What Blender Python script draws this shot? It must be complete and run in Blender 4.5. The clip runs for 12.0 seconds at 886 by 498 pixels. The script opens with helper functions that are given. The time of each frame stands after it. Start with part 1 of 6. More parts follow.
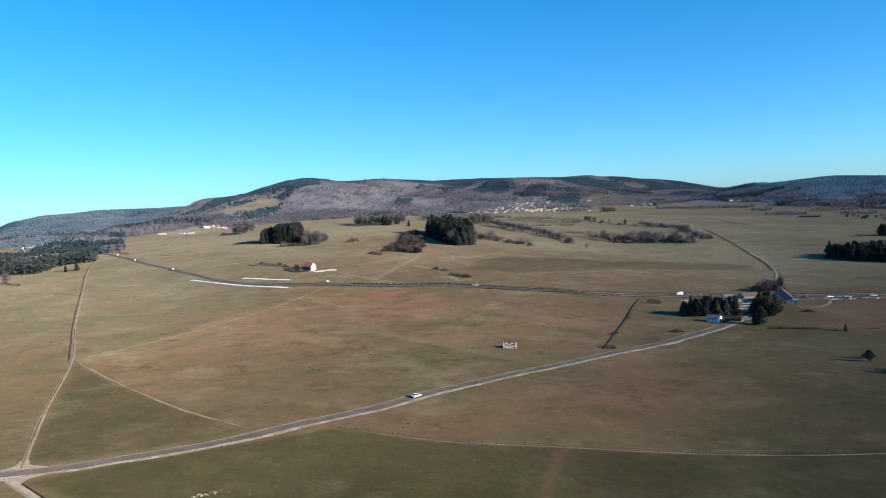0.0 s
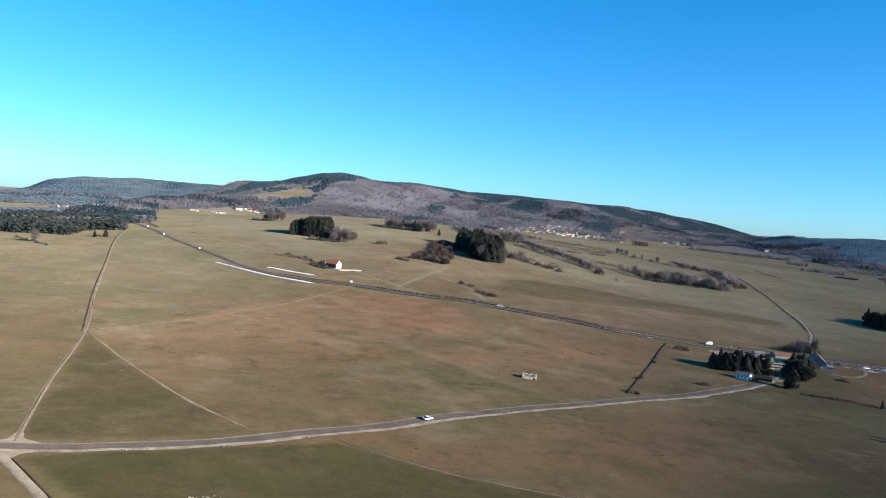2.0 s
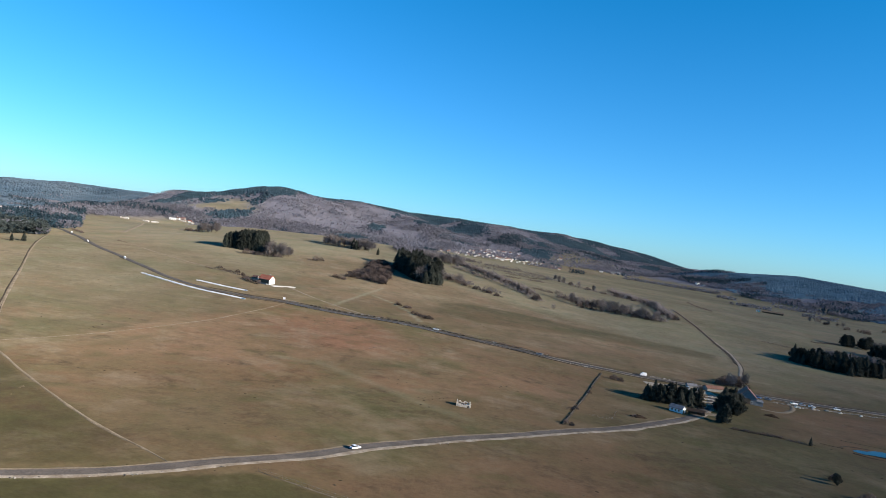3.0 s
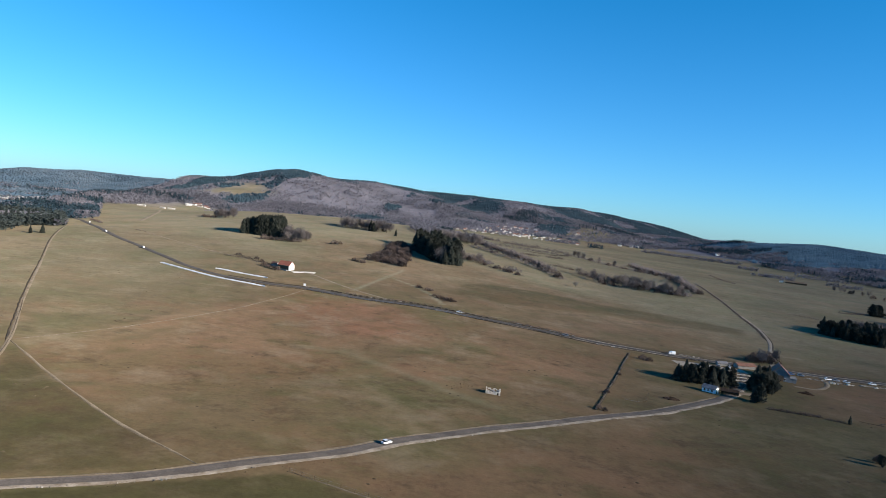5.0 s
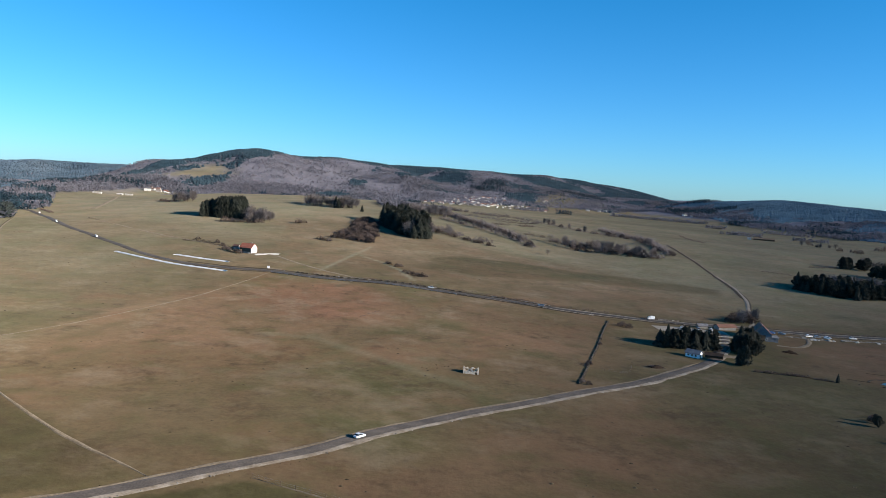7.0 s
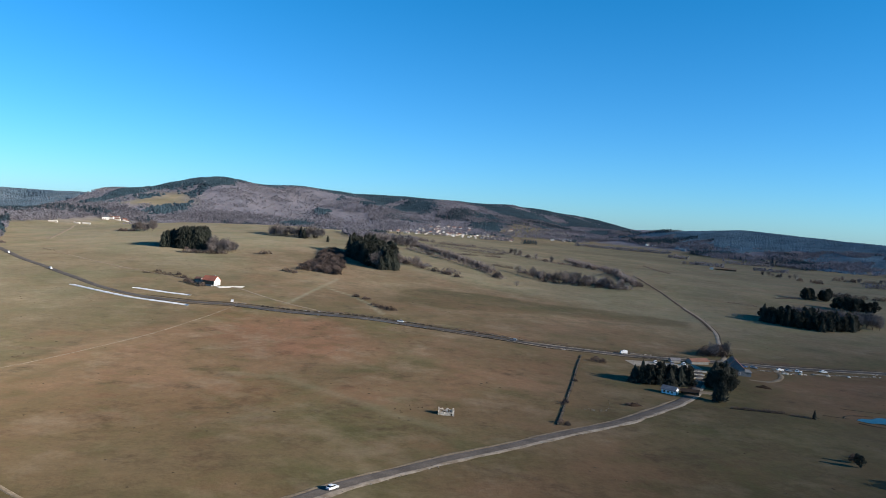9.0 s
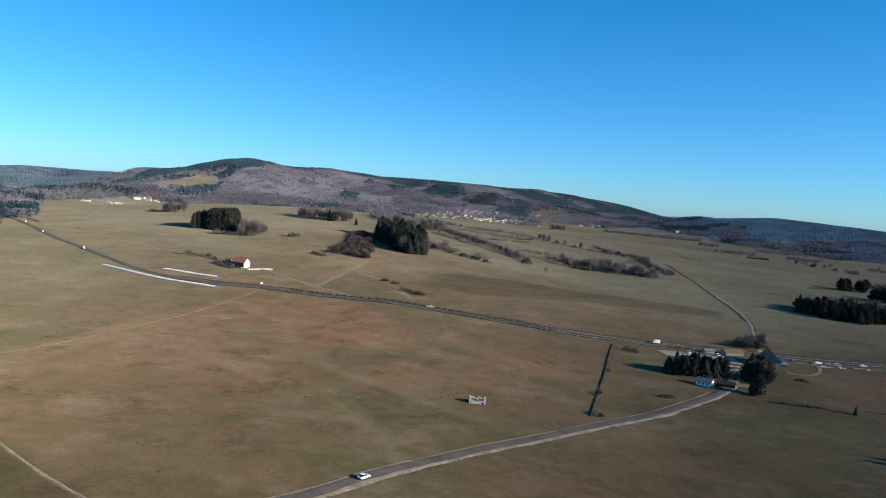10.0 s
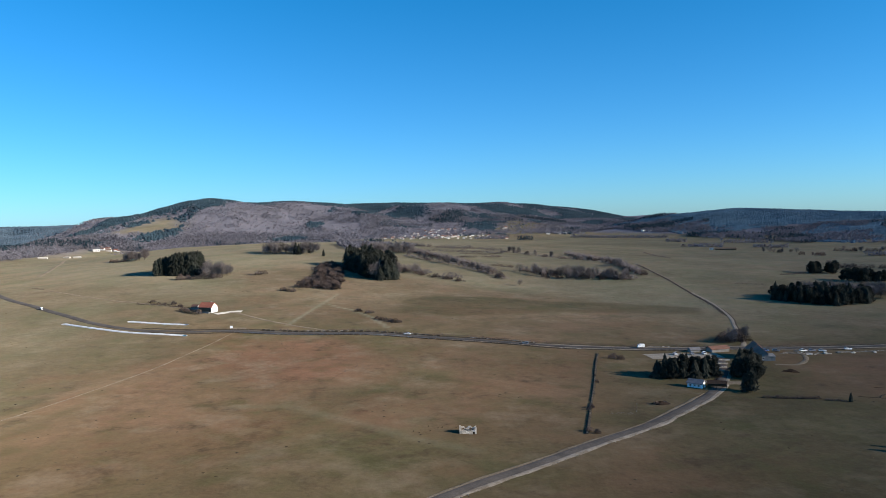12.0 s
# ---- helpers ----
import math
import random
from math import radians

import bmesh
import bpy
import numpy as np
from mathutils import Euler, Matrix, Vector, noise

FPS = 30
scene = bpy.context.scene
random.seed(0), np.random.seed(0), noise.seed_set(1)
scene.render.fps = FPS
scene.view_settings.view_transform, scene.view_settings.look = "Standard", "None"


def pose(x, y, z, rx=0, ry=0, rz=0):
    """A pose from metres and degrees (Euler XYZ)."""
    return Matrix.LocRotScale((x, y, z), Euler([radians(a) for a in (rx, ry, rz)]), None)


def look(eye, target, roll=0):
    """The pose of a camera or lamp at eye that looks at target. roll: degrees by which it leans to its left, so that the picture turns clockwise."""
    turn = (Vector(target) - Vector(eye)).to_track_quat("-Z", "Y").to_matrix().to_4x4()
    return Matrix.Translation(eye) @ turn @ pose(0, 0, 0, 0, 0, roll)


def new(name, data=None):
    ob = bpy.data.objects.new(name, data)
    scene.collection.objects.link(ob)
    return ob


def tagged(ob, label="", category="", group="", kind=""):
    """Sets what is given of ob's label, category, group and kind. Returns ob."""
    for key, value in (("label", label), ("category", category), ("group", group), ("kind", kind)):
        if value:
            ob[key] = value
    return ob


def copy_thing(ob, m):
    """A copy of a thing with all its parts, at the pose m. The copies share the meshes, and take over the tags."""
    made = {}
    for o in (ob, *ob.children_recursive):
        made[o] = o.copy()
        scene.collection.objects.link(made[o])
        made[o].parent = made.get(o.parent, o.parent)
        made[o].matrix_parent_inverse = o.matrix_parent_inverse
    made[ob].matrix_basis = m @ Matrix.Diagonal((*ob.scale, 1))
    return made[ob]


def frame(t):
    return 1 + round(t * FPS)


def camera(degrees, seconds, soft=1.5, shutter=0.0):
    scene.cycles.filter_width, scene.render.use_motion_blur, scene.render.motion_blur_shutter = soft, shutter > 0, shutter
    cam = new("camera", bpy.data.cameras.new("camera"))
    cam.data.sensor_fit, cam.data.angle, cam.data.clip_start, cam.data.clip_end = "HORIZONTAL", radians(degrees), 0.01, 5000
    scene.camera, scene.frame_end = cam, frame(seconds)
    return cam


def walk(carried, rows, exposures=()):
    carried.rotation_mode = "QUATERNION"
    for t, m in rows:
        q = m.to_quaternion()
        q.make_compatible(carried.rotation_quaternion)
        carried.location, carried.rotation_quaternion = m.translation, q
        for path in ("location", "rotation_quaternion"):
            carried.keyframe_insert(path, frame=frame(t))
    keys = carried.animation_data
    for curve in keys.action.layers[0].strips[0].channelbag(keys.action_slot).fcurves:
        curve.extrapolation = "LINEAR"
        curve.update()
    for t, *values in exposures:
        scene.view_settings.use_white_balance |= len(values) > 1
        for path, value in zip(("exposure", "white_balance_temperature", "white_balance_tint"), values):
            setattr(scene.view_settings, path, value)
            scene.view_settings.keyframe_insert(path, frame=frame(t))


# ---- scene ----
cam = camera(61.4, 12.0, soft=0.5)
# seconds, eye, target, roll
PATH = [
    (0, (1.81, 2.49, 85.11), (1.542, 102.283, 78.636), -2.67),
    (0.5, (1.29, 4.99, 86.38), (-5.477, 104.224, 76.029), 0.45),
    (1, (0.60, 7.38, 87.31), (-1.744, 106.375, 73.351), 0.54),
    (1.5, (-0.51, 9.87, 88.06), (-4.391, 109.280, 77.912), 4.40),
    (2, (-1.09, 13.25, 87.74), (-4.857, 113.036, 82.467), 4.77),
    (2.5, (-0.62, 18.79, 87.90), (1.208, 118.712, 84.348), 6.51),
    (3, (-0.55, 24.51, 87.37), (3.439, 124.417, 85.728), 7.38),
    (3.2, (-0.55, 26.60, 87.20), (3.133, 126.447, 82.994), 8.54),
    (4.8, (-4.69, 31.62, 90.18), (-1.869, 131.469, 85.534), 5.84),
    (5, (-4.66, 33.41, 90.02), (-2.382, 133.265, 85.111), 5.78),
    (5.5, (-4.06, 38.65, 89.53), (0.040, 138.459, 84.840), 4.00),
    (6, (-3.27, 44.57, 89.24), (4.008, 144.005, 81.468), 1.95),
    (6.5, (-3.43, 49.63, 89.03), (5.153, 148.711, 78.576), 2.89),
    (6.7, (-3.51, 51.43, 89.00), (3.167, 150.769, 79.665), 3.06),
    (8.3, (-6.64, 59.62, 91.57), (3.296, 158.899, 84.903), 5.10),
    (8.5, (-6.84, 60.70, 91.60), (3.574, 159.936, 85.026), 5.70),
    (9, (-7.42, 63.34, 91.35), (3.865, 162.610, 87.206), 3.31),
    (9.5, (-8.18, 65.93, 91.30), (0.642, 165.375, 85.583), 4.00),
    (10, (-9.69, 68.80, 91.87), (-1.761, 168.272, 85.324), 3.99),
    (10.5, (-10.90, 71.61, 92.41), (-2.372, 171.090, 86.929), 1.76),
    (11, (-11.33, 74.23, 93.05), (-7.927, 173.639, 82.763), 4.11),
    (11.5, (-10.81, 76.86, 92.99), (-4.742, 176.609, 89.450), 0.05),
    (12, (-10.01, 80.73, 93.38), (2.001, 179.929, 89.510), -1.55),
]
walk(cam, [(t, look(eye, target, roll)) for t, eye, target, roll in PATH],
     exposures=[(0.0, 0.44), (1.0, 0.46), (2.5, 0.54), (3.0, 0.35), (5.0, 0.28), (6.0, 0.27), (9.0, 0.23), (12.0, 0.21)])

# ---------------------------------------------------------------- light
SUN_AZ, SUN_EL = 116.0, 18.5      # degrees: from +y clockwise, above the horizon
world = bpy.data.worlds.new("clear_winter_sky")
scene.world = world
world.use_nodes = True
wn, wl = world.node_tree.nodes, world.node_tree.links
sky = wn.new("ShaderNodeTexSky")
sky.sky_type = "NISHITA"
sky.sun_disc = False
sky.sun_elevation, sky.sun_rotation = radians(SUN_EL), radians(SUN_AZ)
sky.altitude, sky.air_density, sky.dust_density, sky.ozone_density = 900, 0.9, 0.5, 5.0
tone = wn.new("ShaderNodeHueSaturation")
tone.inputs["Saturation"].default_value = 1.03
tint = wn.new("ShaderNodeMix")
tint.data_type, tint.blend_type = "RGBA", "MULTIPLY"
tint.inputs[0].default_value = 1.0
way = wn.new("ShaderNodeTexCoord")
split = wn.new("ShaderNodeSeparateXYZ")
haze = wn.new("ShaderNodeValToRGB")      # pale towards the horizon, deep blue above
stops = haze.color_ramp.elements
stops[0].position, stops[0].color = 0.0, (0.60, 0.91, 1.12, 1)
stops[1].position, stops[1].color = 1.0, (0.15, 0.62, 0.78, 1)
high = stops.new(0.40)
high.color = (0.18, 0.99, 1.16, 1)
wl.new(way.outputs["Generated"], split.inputs[0])
wl.new(split.outputs["Z"], haze.inputs[0])
wl.new(haze.outputs[0], tint.inputs[7])
wl.new(sky.outputs[0], tint.inputs[6])
wl.new(tint.outputs[2], tone.inputs["Color"])
wl.new(tone.outputs[0], wn["Background"].inputs["Color"])
wn["Background"].inputs["Strength"].default_value = 0.141
sun = bpy.data.lights.new("sun", "SUN")
sun.energy, sun.angle, sun.color = 7.0, radians(0.53), (1.0, 0.88, 0.74)
sun_ob = new("sun", sun)
a, e = radians(SUN_AZ), radians(SUN_EL)
sun_way = Vector((math.sin(a) * math.cos(e), math.cos(a) * math.cos(e), math.sin(e)))
sun_ob.matrix_world = look(sun_way * 900, (0, 0, 0))

# ---------------------------------------------------------------- materials
def mix_rgb(nt, kind, fac, c1, c2):
    n = nt.nodes.new("ShaderNodeMix")
    n.data_type, n.blend_type = "RGBA", kind
    for socket, v in ((n.inputs[0], fac), (n.inputs[6], c1), (n.inputs[7], c2)):
        if hasattr(v, "is_output"):
            nt.links.new(v, socket)
        else:
            socket.default_value = v if not isinstance(v, tuple) else (*v[:3], 1)
    return n.outputs[2]


def noise_at(nt, size, detail=4, rough=0.55, lo=0.35, hi=0.65, coord="Object"):
    tc = nt.nodes.new("ShaderNodeTexCoord")
    tex = nt.nodes.new("ShaderNodeTexNoise")
    tex.inputs["Scale"].default_value, tex.inputs["Detail"].default_value, tex.inputs["Roughness"].default_value = 1 / size, detail, rough
    nt.links.new(tc.outputs[coord], tex.inputs["Vector"])
    ramp = nt.nodes.new("ShaderNodeMapRange")
    ramp.inputs[1].default_value, ramp.inputs[2].default_value = lo, hi
    nt.links.new(tex.outputs[0], ramp.inputs[0])
    return ramp.outputs[0]


def value_of(nt, kind, x, y):
    n = nt.nodes.new("ShaderNodeMath")
    n.operation = kind
    for socket, v in zip(n.inputs, (x, y)):
        if hasattr(v, "is_output"):
            nt.links.new(v, socket)
        else:
            socket.default_value = v
    return n.outputs[0]


def blank(name, rough=0.85, metal=0.0, spec=0.3):
    m = bpy.data.materials.new(name)
    m.use_nodes = True
    b = m.node_tree.nodes["Principled BSDF"]
    b.inputs["Roughness"].default_value, b.inputs["Metallic"].default_value = rough, metal
    b.inputs["Specular IOR Level"].default_value = spec
    if rough >= 0.9:
        b.inputs["Diffuse Roughness"].default_value = 1.0
    return m, m.node_tree, b


def mat(name, c1, c2, size=2.0, fine=0.2, rough=0.85, metal=0.0, bump=0.2, vary=0.0, island=0.0, spec=0.12):
    """Two colours in patches of one size, with fine grain and relief; vary: from object to object, island: from piece to piece."""
    m, nt, b = blank(name, rough, metal, spec)
    col = mix_rgb(nt, "MIX", noise_at(nt, size), c1, c2)
    grain = noise_at(nt, fine, 3, 0.6, 0.3, 0.7)
    lift = value_of(nt, "ADD", value_of(nt, "MULTIPLY", grain, 0.5), 0.75)
    if vary:
        info = nt.nodes.new("ShaderNodeObjectInfo")
        lift = value_of(nt, "MULTIPLY", lift, value_of(nt, "ADD", value_of(nt, "MULTIPLY", info.outputs["Random"], 2 * vary), 1 - vary))
    if island:
        geo = nt.nodes.new("ShaderNodeNewGeometry")
        lift = value_of(nt, "MULTIPLY", lift, value_of(nt, "ADD", value_of(nt, "MULTIPLY", geo.outputs["Random Per Island"], 2 * island), 1 - island))
    comb = nt.nodes.new("ShaderNodeCombineColor")
    for k in range(3):
        nt.links.new(lift, comb.inputs[k])
    nt.links.new(mix_rgb(nt, "MULTIPLY", 1.0, col, comb.outputs[0]), b.inputs["Base Color"])
    if bump:
        bn = nt.nodes.new("ShaderNodeBump")
        bn.inputs["Strength"].default_value, bn.inputs["Distance"].default_value = bump, fine * 0.4
        nt.links.new(grain, bn.inputs["Height"])
        nt.links.new(bn.outputs[0], b.inputs["Normal"])
    return m


def ground_material():
    """Winter pasture: dead tan grass, greener meadows, reddish bracken ground, pale dry patches and haze-tinted wood
    floor, chosen by the fields' attribute. The pale colour also stands in for haze.
    """
    m, nt, b = blank("winter_pasture", 0.95, 0.0, 0.05)
    at = nt.nodes.new("ShaderNodeAttribute")
    at.attribute_name = "field"
    sep = nt.nodes.new("ShaderNodeSeparateColor")
    nt.links.new(at.outputs["Color"], sep.inputs[0])
    big = noise_at(nt, 85, 5, 0.6, 0.36, 0.64)
    mid = noise_at(nt, 32, 5, 0.62, 0.38, 0.62)
    streak = noise_at(nt, 7, 5, 0.65, 0.40, 0.66)
    small = noise_at(nt, 1.6, 4, 0.65, 0.3, 0.7)
    olive = noise_at(nt, 55, 6, 0.62, 0.44, 0.62)
    col = mix_rgb(nt, "MIX", big, (0.162, 0.114, 0.071), (0.122, 0.090, 0.053))
    col = mix_rgb(nt, "MIX", value_of(nt, "MULTIPLY", olive, 0.75), col, (0.084, 0.083, 0.039))
    green = mix_rgb(nt, "MIX", mid, (0.032, 0.030, 0.014), (0.047, 0.043, 0.019))
    red = mix_rgb(nt, "MIX", mid, (0.152, 0.082, 0.052), (0.116, 0.070, 0.043))
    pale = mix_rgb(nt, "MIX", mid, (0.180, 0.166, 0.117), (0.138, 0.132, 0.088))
    # canopy grey-violet of the wooded slopes, haze blue mixed into the colour
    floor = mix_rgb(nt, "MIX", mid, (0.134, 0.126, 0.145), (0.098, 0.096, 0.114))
    col = mix_rgb(nt, "MIX", sep.outputs[0], col, green)
    col = mix_rgb(nt, "MIX", sep.outputs[1], col, red)
    blot = value_of(nt, "MULTIPLY", value_of(nt, "MULTIPLY", noise_at(nt, 20, 5, 0.6, 0.46, 0.66), streak), 0.9)
    col = mix_rgb(nt, "MIX", blot, col, (0.052, 0.038, 0.023))
    rusty = value_of(nt, "MULTIPLY", noise_at(nt, 38, 6, 0.62, 0.50, 0.66), 0.55)
    col = mix_rgb(nt, "MIX", value_of(nt, "MULTIPLY", rusty, value_of(nt, "SUBTRACT", 1.0, sep.outputs[0])), col, (0.120, 0.064, 0.038))
    moss = value_of(nt, "MULTIPLY", noise_at(nt, 18, 5, 0.6, 0.53, 0.66), 0.45)
    col = mix_rgb(nt, "MIX", moss, col, (0.050, 0.049, 0.021))
    dry = value_of(nt, "MULTIPLY", noise_at(nt, 26, 7, 0.66, 0.52, 0.68), value_of(nt, "SUBTRACT", 0.62, value_of(nt, "MULTIPLY", sep.outputs[0], 0.50)))
    col = mix_rgb(nt, "MIX", dry, col, (0.172, 0.136, 0.094))
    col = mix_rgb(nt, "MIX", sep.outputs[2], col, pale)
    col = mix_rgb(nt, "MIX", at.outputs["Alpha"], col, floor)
    lift = value_of(nt, "ADD", value_of(nt, "ADD", value_of(nt, "MULTIPLY", small, 0.18), value_of(nt, "MULTIPLY", noise_at(nt, 4.5, 5, 0.65, 0.35, 0.65), 0.18)), value_of(nt, "ADD", value_of(nt, "MULTIPLY", noise_at(nt, 150, 3, 0.5, 0.35, 0.65), 0.26), 0.73))
    comb = nt.nodes.new("ShaderNodeCombineColor")
    for k in range(3):
        nt.links.new(lift, comb.inputs[k])
    nt.links.new(mix_rgb(nt, "MULTIPLY", 1.0, col, comb.outputs[0]), b.inputs["Base Color"])
    bn = nt.nodes.new("ShaderNodeBump")
    bn.inputs["Strength"].default_value, bn.inputs["Distance"].default_value = 0.16, 0.25
    nt.links.new(value_of(nt, "ADD", small, value_of(nt, "MULTIPLY", streak, 1.5)), bn.inputs["Height"])
    nt.links.new(bn.outputs[0], b.inputs["Normal"])
    return m


GRASS = ground_material()
ASPHALT = mat("worn_asphalt", (0.098, 0.086, 0.077), (0.066, 0.058, 0.053), 7, 0.5, 0.95, bump=0.1, spec=0.08)
TARMAC = mat("dark_country_road_tarmac", (0.050, 0.046, 0.044), (0.072, 0.065, 0.060), 8, 0.5, 0.95, bump=0.1, spec=0.08)
VERGE = mat("dusty_gravel_verge", (0.26, 0.225, 0.185), (0.155, 0.125, 0.094), 3.5, 0.5, 0.95, bump=0.4)
GRAVEL = mat("pale_gravel", (0.24, 0.20, 0.16), (0.18, 0.15, 0.115), 4, 0.5, 0.95, bump=0.4)
CONCRETE = mat("pale_concrete", (0.52, 0.49, 0.45), (0.40, 0.37, 0.33), 3, 0.4, 0.9, bump=0.2)
YARD = mat("gravel_yard", (0.27, 0.24, 0.20), (0.21, 0.185, 0.15), 6, 0.6, 0.95, bump=0.3)
TRACK = mat("worn_grass_track", (0.185, 0.150, 0.108), (0.128, 0.101, 0.070), 6, 0.8, 0.95, bump=0.3)
DITCH = mat("dark_ditch_grass", (0.038, 0.031, 0.022), (0.062, 0.048, 0.033), 3, 0.5, 0.95, bump=0.5)
TUSSOCK = mat("tussock_grass", (0.055, 0.042, 0.026), (0.085, 0.066, 0.040), 5, 0.3, 0.95, bump=0.2, island=0.4)
EARTH = mat("red_bare_earth", (0.15, 0.085, 0.055), (0.11, 0.075, 0.05), 6, 0.8, 0.95, bump=0.4)
SOIL = mat("dark_soil_heap", (0.022, 0.014, 0.010), (0.042, 0.027, 0.018), 1.5, 0.3, 0.95, bump=0.5)
STONE = mat("limestone_rubble", (0.56, 0.51, 0.45), (0.42, 0.38, 0.32), 1.2, 0.2, 0.9, bump=0.5, island=0.25)
ROADSTONE = mat("weathered_roadside_stone", (0.30, 0.27, 0.235), (0.11, 0.10, 0.085), 1.6, 0.3, 0.95, bump=0.5, island=0.5)
BOULDER = mat("field_limestone", (0.40, 0.355, 0.29), (0.28, 0.245, 0.195), 0.5, 0.1, 0.9, bump=0.5, vary=0.4)
DARKSTONE = mat("mossy_dry_stone", (0.050, 0.042, 0.033), (0.085, 0.072, 0.056), 1.0, 0.2, 0.95, bump=0.5, island=0.35)
PLASTIC = mat("white_plastic_wrap", (0.80, 0.80, 0.79), (0.70, 0.70, 0.68), 3, 0.4, 0.6, bump=0.1, spec=0.2)
BARN_RED = mat("faded_red_sheet_roof", (0.150, 0.082, 0.078), (0.100, 0.060, 0.060), 1.2, 0.4, 0.8, bump=0.2)
SPRUCE = mat("spruce_needles", (0.016, 0.020, 0.016), (0.031, 0.033, 0.025), 2.5, 0.4, 0.9, bump=0.2, vary=0.3, spec=0.15)
BARK = mat("grey_brown_bark", (0.10, 0.08, 0.065), (0.065, 0.052, 0.042), 0.8, 0.12, 0.95, bump=0.5)
TWIGS = mat("bare_twigs", (0.165, 0.144, 0.140), (0.125, 0.108, 0.104), 2.0, 0.4, 0.95, bump=0.0, vary=0.3)
SCRUB = mat("brown_scrub_twigs", (0.105, 0.080, 0.072), (0.068, 0.052, 0.047), 1.5, 0.3, 0.95, bump=0.0, vary=0.3)
# beech and valley wood: grey-violet bark with some haze blue put into the colour
HAZED_BEECH = mat("hazed_bare_beech_wood", (0.225, 0.212, 0.242), (0.155, 0.152, 0.178), 90, 45, 0.95, bump=0.0, island=0.05)
HAZED_LOWWOOD = mat("hazed_bare_valley_wood", (0.188, 0.178, 0.202), (0.136, 0.132, 0.154), 60, 12, 0.95, bump=0.0, island=0.22)
# haze over the far ridge and valley is put into this blue
HAZED_FARWOOD = mat("hazed_far_mixed_wood", (0.062, 0.098, 0.132), (0.086, 0.118, 0.150), 260, 90, 0.95, bump=0.0, island=0.05)
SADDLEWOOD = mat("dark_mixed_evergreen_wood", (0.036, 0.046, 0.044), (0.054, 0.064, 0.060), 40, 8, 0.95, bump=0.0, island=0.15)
# lighter and bluer than spruce: haze over the far hill, in the colour
HAZED_FARSPRUCE = mat("hazed_far_hill_spruce_wood", (0.062, 0.116, 0.158), (0.078, 0.130, 0.170), 120, 60, 0.95, bump=0.0, island=0.05)
# spruce darkness lifted with blue for haze, put into the colour
HAZED_SPRUCEWOOD = mat("spruce_wood", (0.026, 0.050, 0.066), (0.038, 0.062, 0.078), 90, 40, 0.95, bump=0.0, island=0.06)
RENDER_WHITE = mat("white_render", (0.80, 0.78, 0.73), (0.70, 0.68, 0.63), 3, 0.3, 0.85, bump=0.1, vary=0.06)
RENDER_CREAM = mat("cream_render", (0.58, 0.54, 0.48), (0.47, 0.44, 0.39), 3, 0.3, 0.85, bump=0.1, vary=0.15)
WALL_GREY = mat("grey_stone_wall", (0.33, 0.32, 0.30), (0.25, 0.24, 0.22), 2, 0.3, 0.9, bump=0.4)
FARM_RED = mat("bright_red_clay_tiles", (0.46, 0.155, 0.095), (0.33, 0.120, 0.078), 1.5, 0.3, 0.8, bump=0.4)
TILE_RED = mat("red_clay_tiles", (0.25, 0.112, 0.086), (0.18, 0.088, 0.070), 1.5, 0.3, 0.8, bump=0.4, vary=0.2)
TILE_BROWN = mat("brown_tiles", (0.20, 0.10, 0.075), (0.14, 0.085, 0.065), 1.5, 0.3, 0.8, bump=0.4, vary=0.25)
TILE_GREY = mat("grey_sheet_roof", (0.17, 0.17, 0.18), (0.12, 0.12, 0.13), 2.5, 0.4, 0.6, bump=0.2, vary=0.2)
BOARD_GREY = mat("weathered_grey_boards", (0.17, 0.18, 0.19), (0.11, 0.12, 0.128), 2.0, 0.15, 0.85, bump=0.3)
BOARD_WHITE = mat("white_painted_boards", (0.78, 0.79, 0.80), (0.70, 0.71, 0.72), 2.0, 0.2, 0.6, bump=0.15)
WOOD = mat("weathered_timber", (0.16, 0.115, 0.08), (0.11, 0.08, 0.055), 1.0, 0.1, 0.9, bump=0.4)
FRAME = mat("pale_window_frame", (0.62, 0.60, 0.56), (0.55, 0.53, 0.50), 0.6, 0.1, 0.6, bump=0.1)
GLASS = mat("dark_window_glass", (0.018, 0.022, 0.028), (0.028, 0.032, 0.038), 1.0, 0.3, 0.08, bump=0.0, spec=0.6)
CAR_WHITE = mat("white_car_paint", (0.80, 0.80, 0.80), (0.76, 0.76, 0.76), 2, 0.5, 0.25, bump=0.0, spec=0.6)
CAR_GREY = mat("grey_car_paint", (0.22, 0.23, 0.25), (0.19, 0.20, 0.22), 2, 0.5, 0.25, bump=0.0, spec=0.6)
CAR_BLUE = mat("blue_car_paint", (0.05, 0.09, 0.20), (0.04, 0.08, 0.17), 2, 0.5, 0.25, bump=0.0, spec=0.6)
RUBBER = mat("black_rubber", (0.02, 0.02, 0.02), (0.03, 0.03, 0.03), 0.3, 0.05, 0.9, bump=0.1)
ALLOY = mat("dull_alloy", (0.5, 0.5, 0.5), (0.42, 0.42, 0.42), 0.3, 0.05, 0.4, metal=0.9, bump=0.0)
LAMP_RED = mat("red_tail_light", (0.35, 0.02, 0.02), (0.30, 0.02, 0.02), 0.3, 0.05, 0.3, bump=0.0, spec=0.6)
LAMP_CLEAR = mat("clear_headlight", (0.7, 0.7, 0.68), (0.62, 0.62, 0.6), 0.3, 0.05, 0.15, bump=0.0, spec=0.6)
STEEL = mat("galvanised_steel", (0.34, 0.35, 0.36), (0.27, 0.28, 0.29), 1.0, 0.1, 0.5, metal=0.7, bump=0.1)


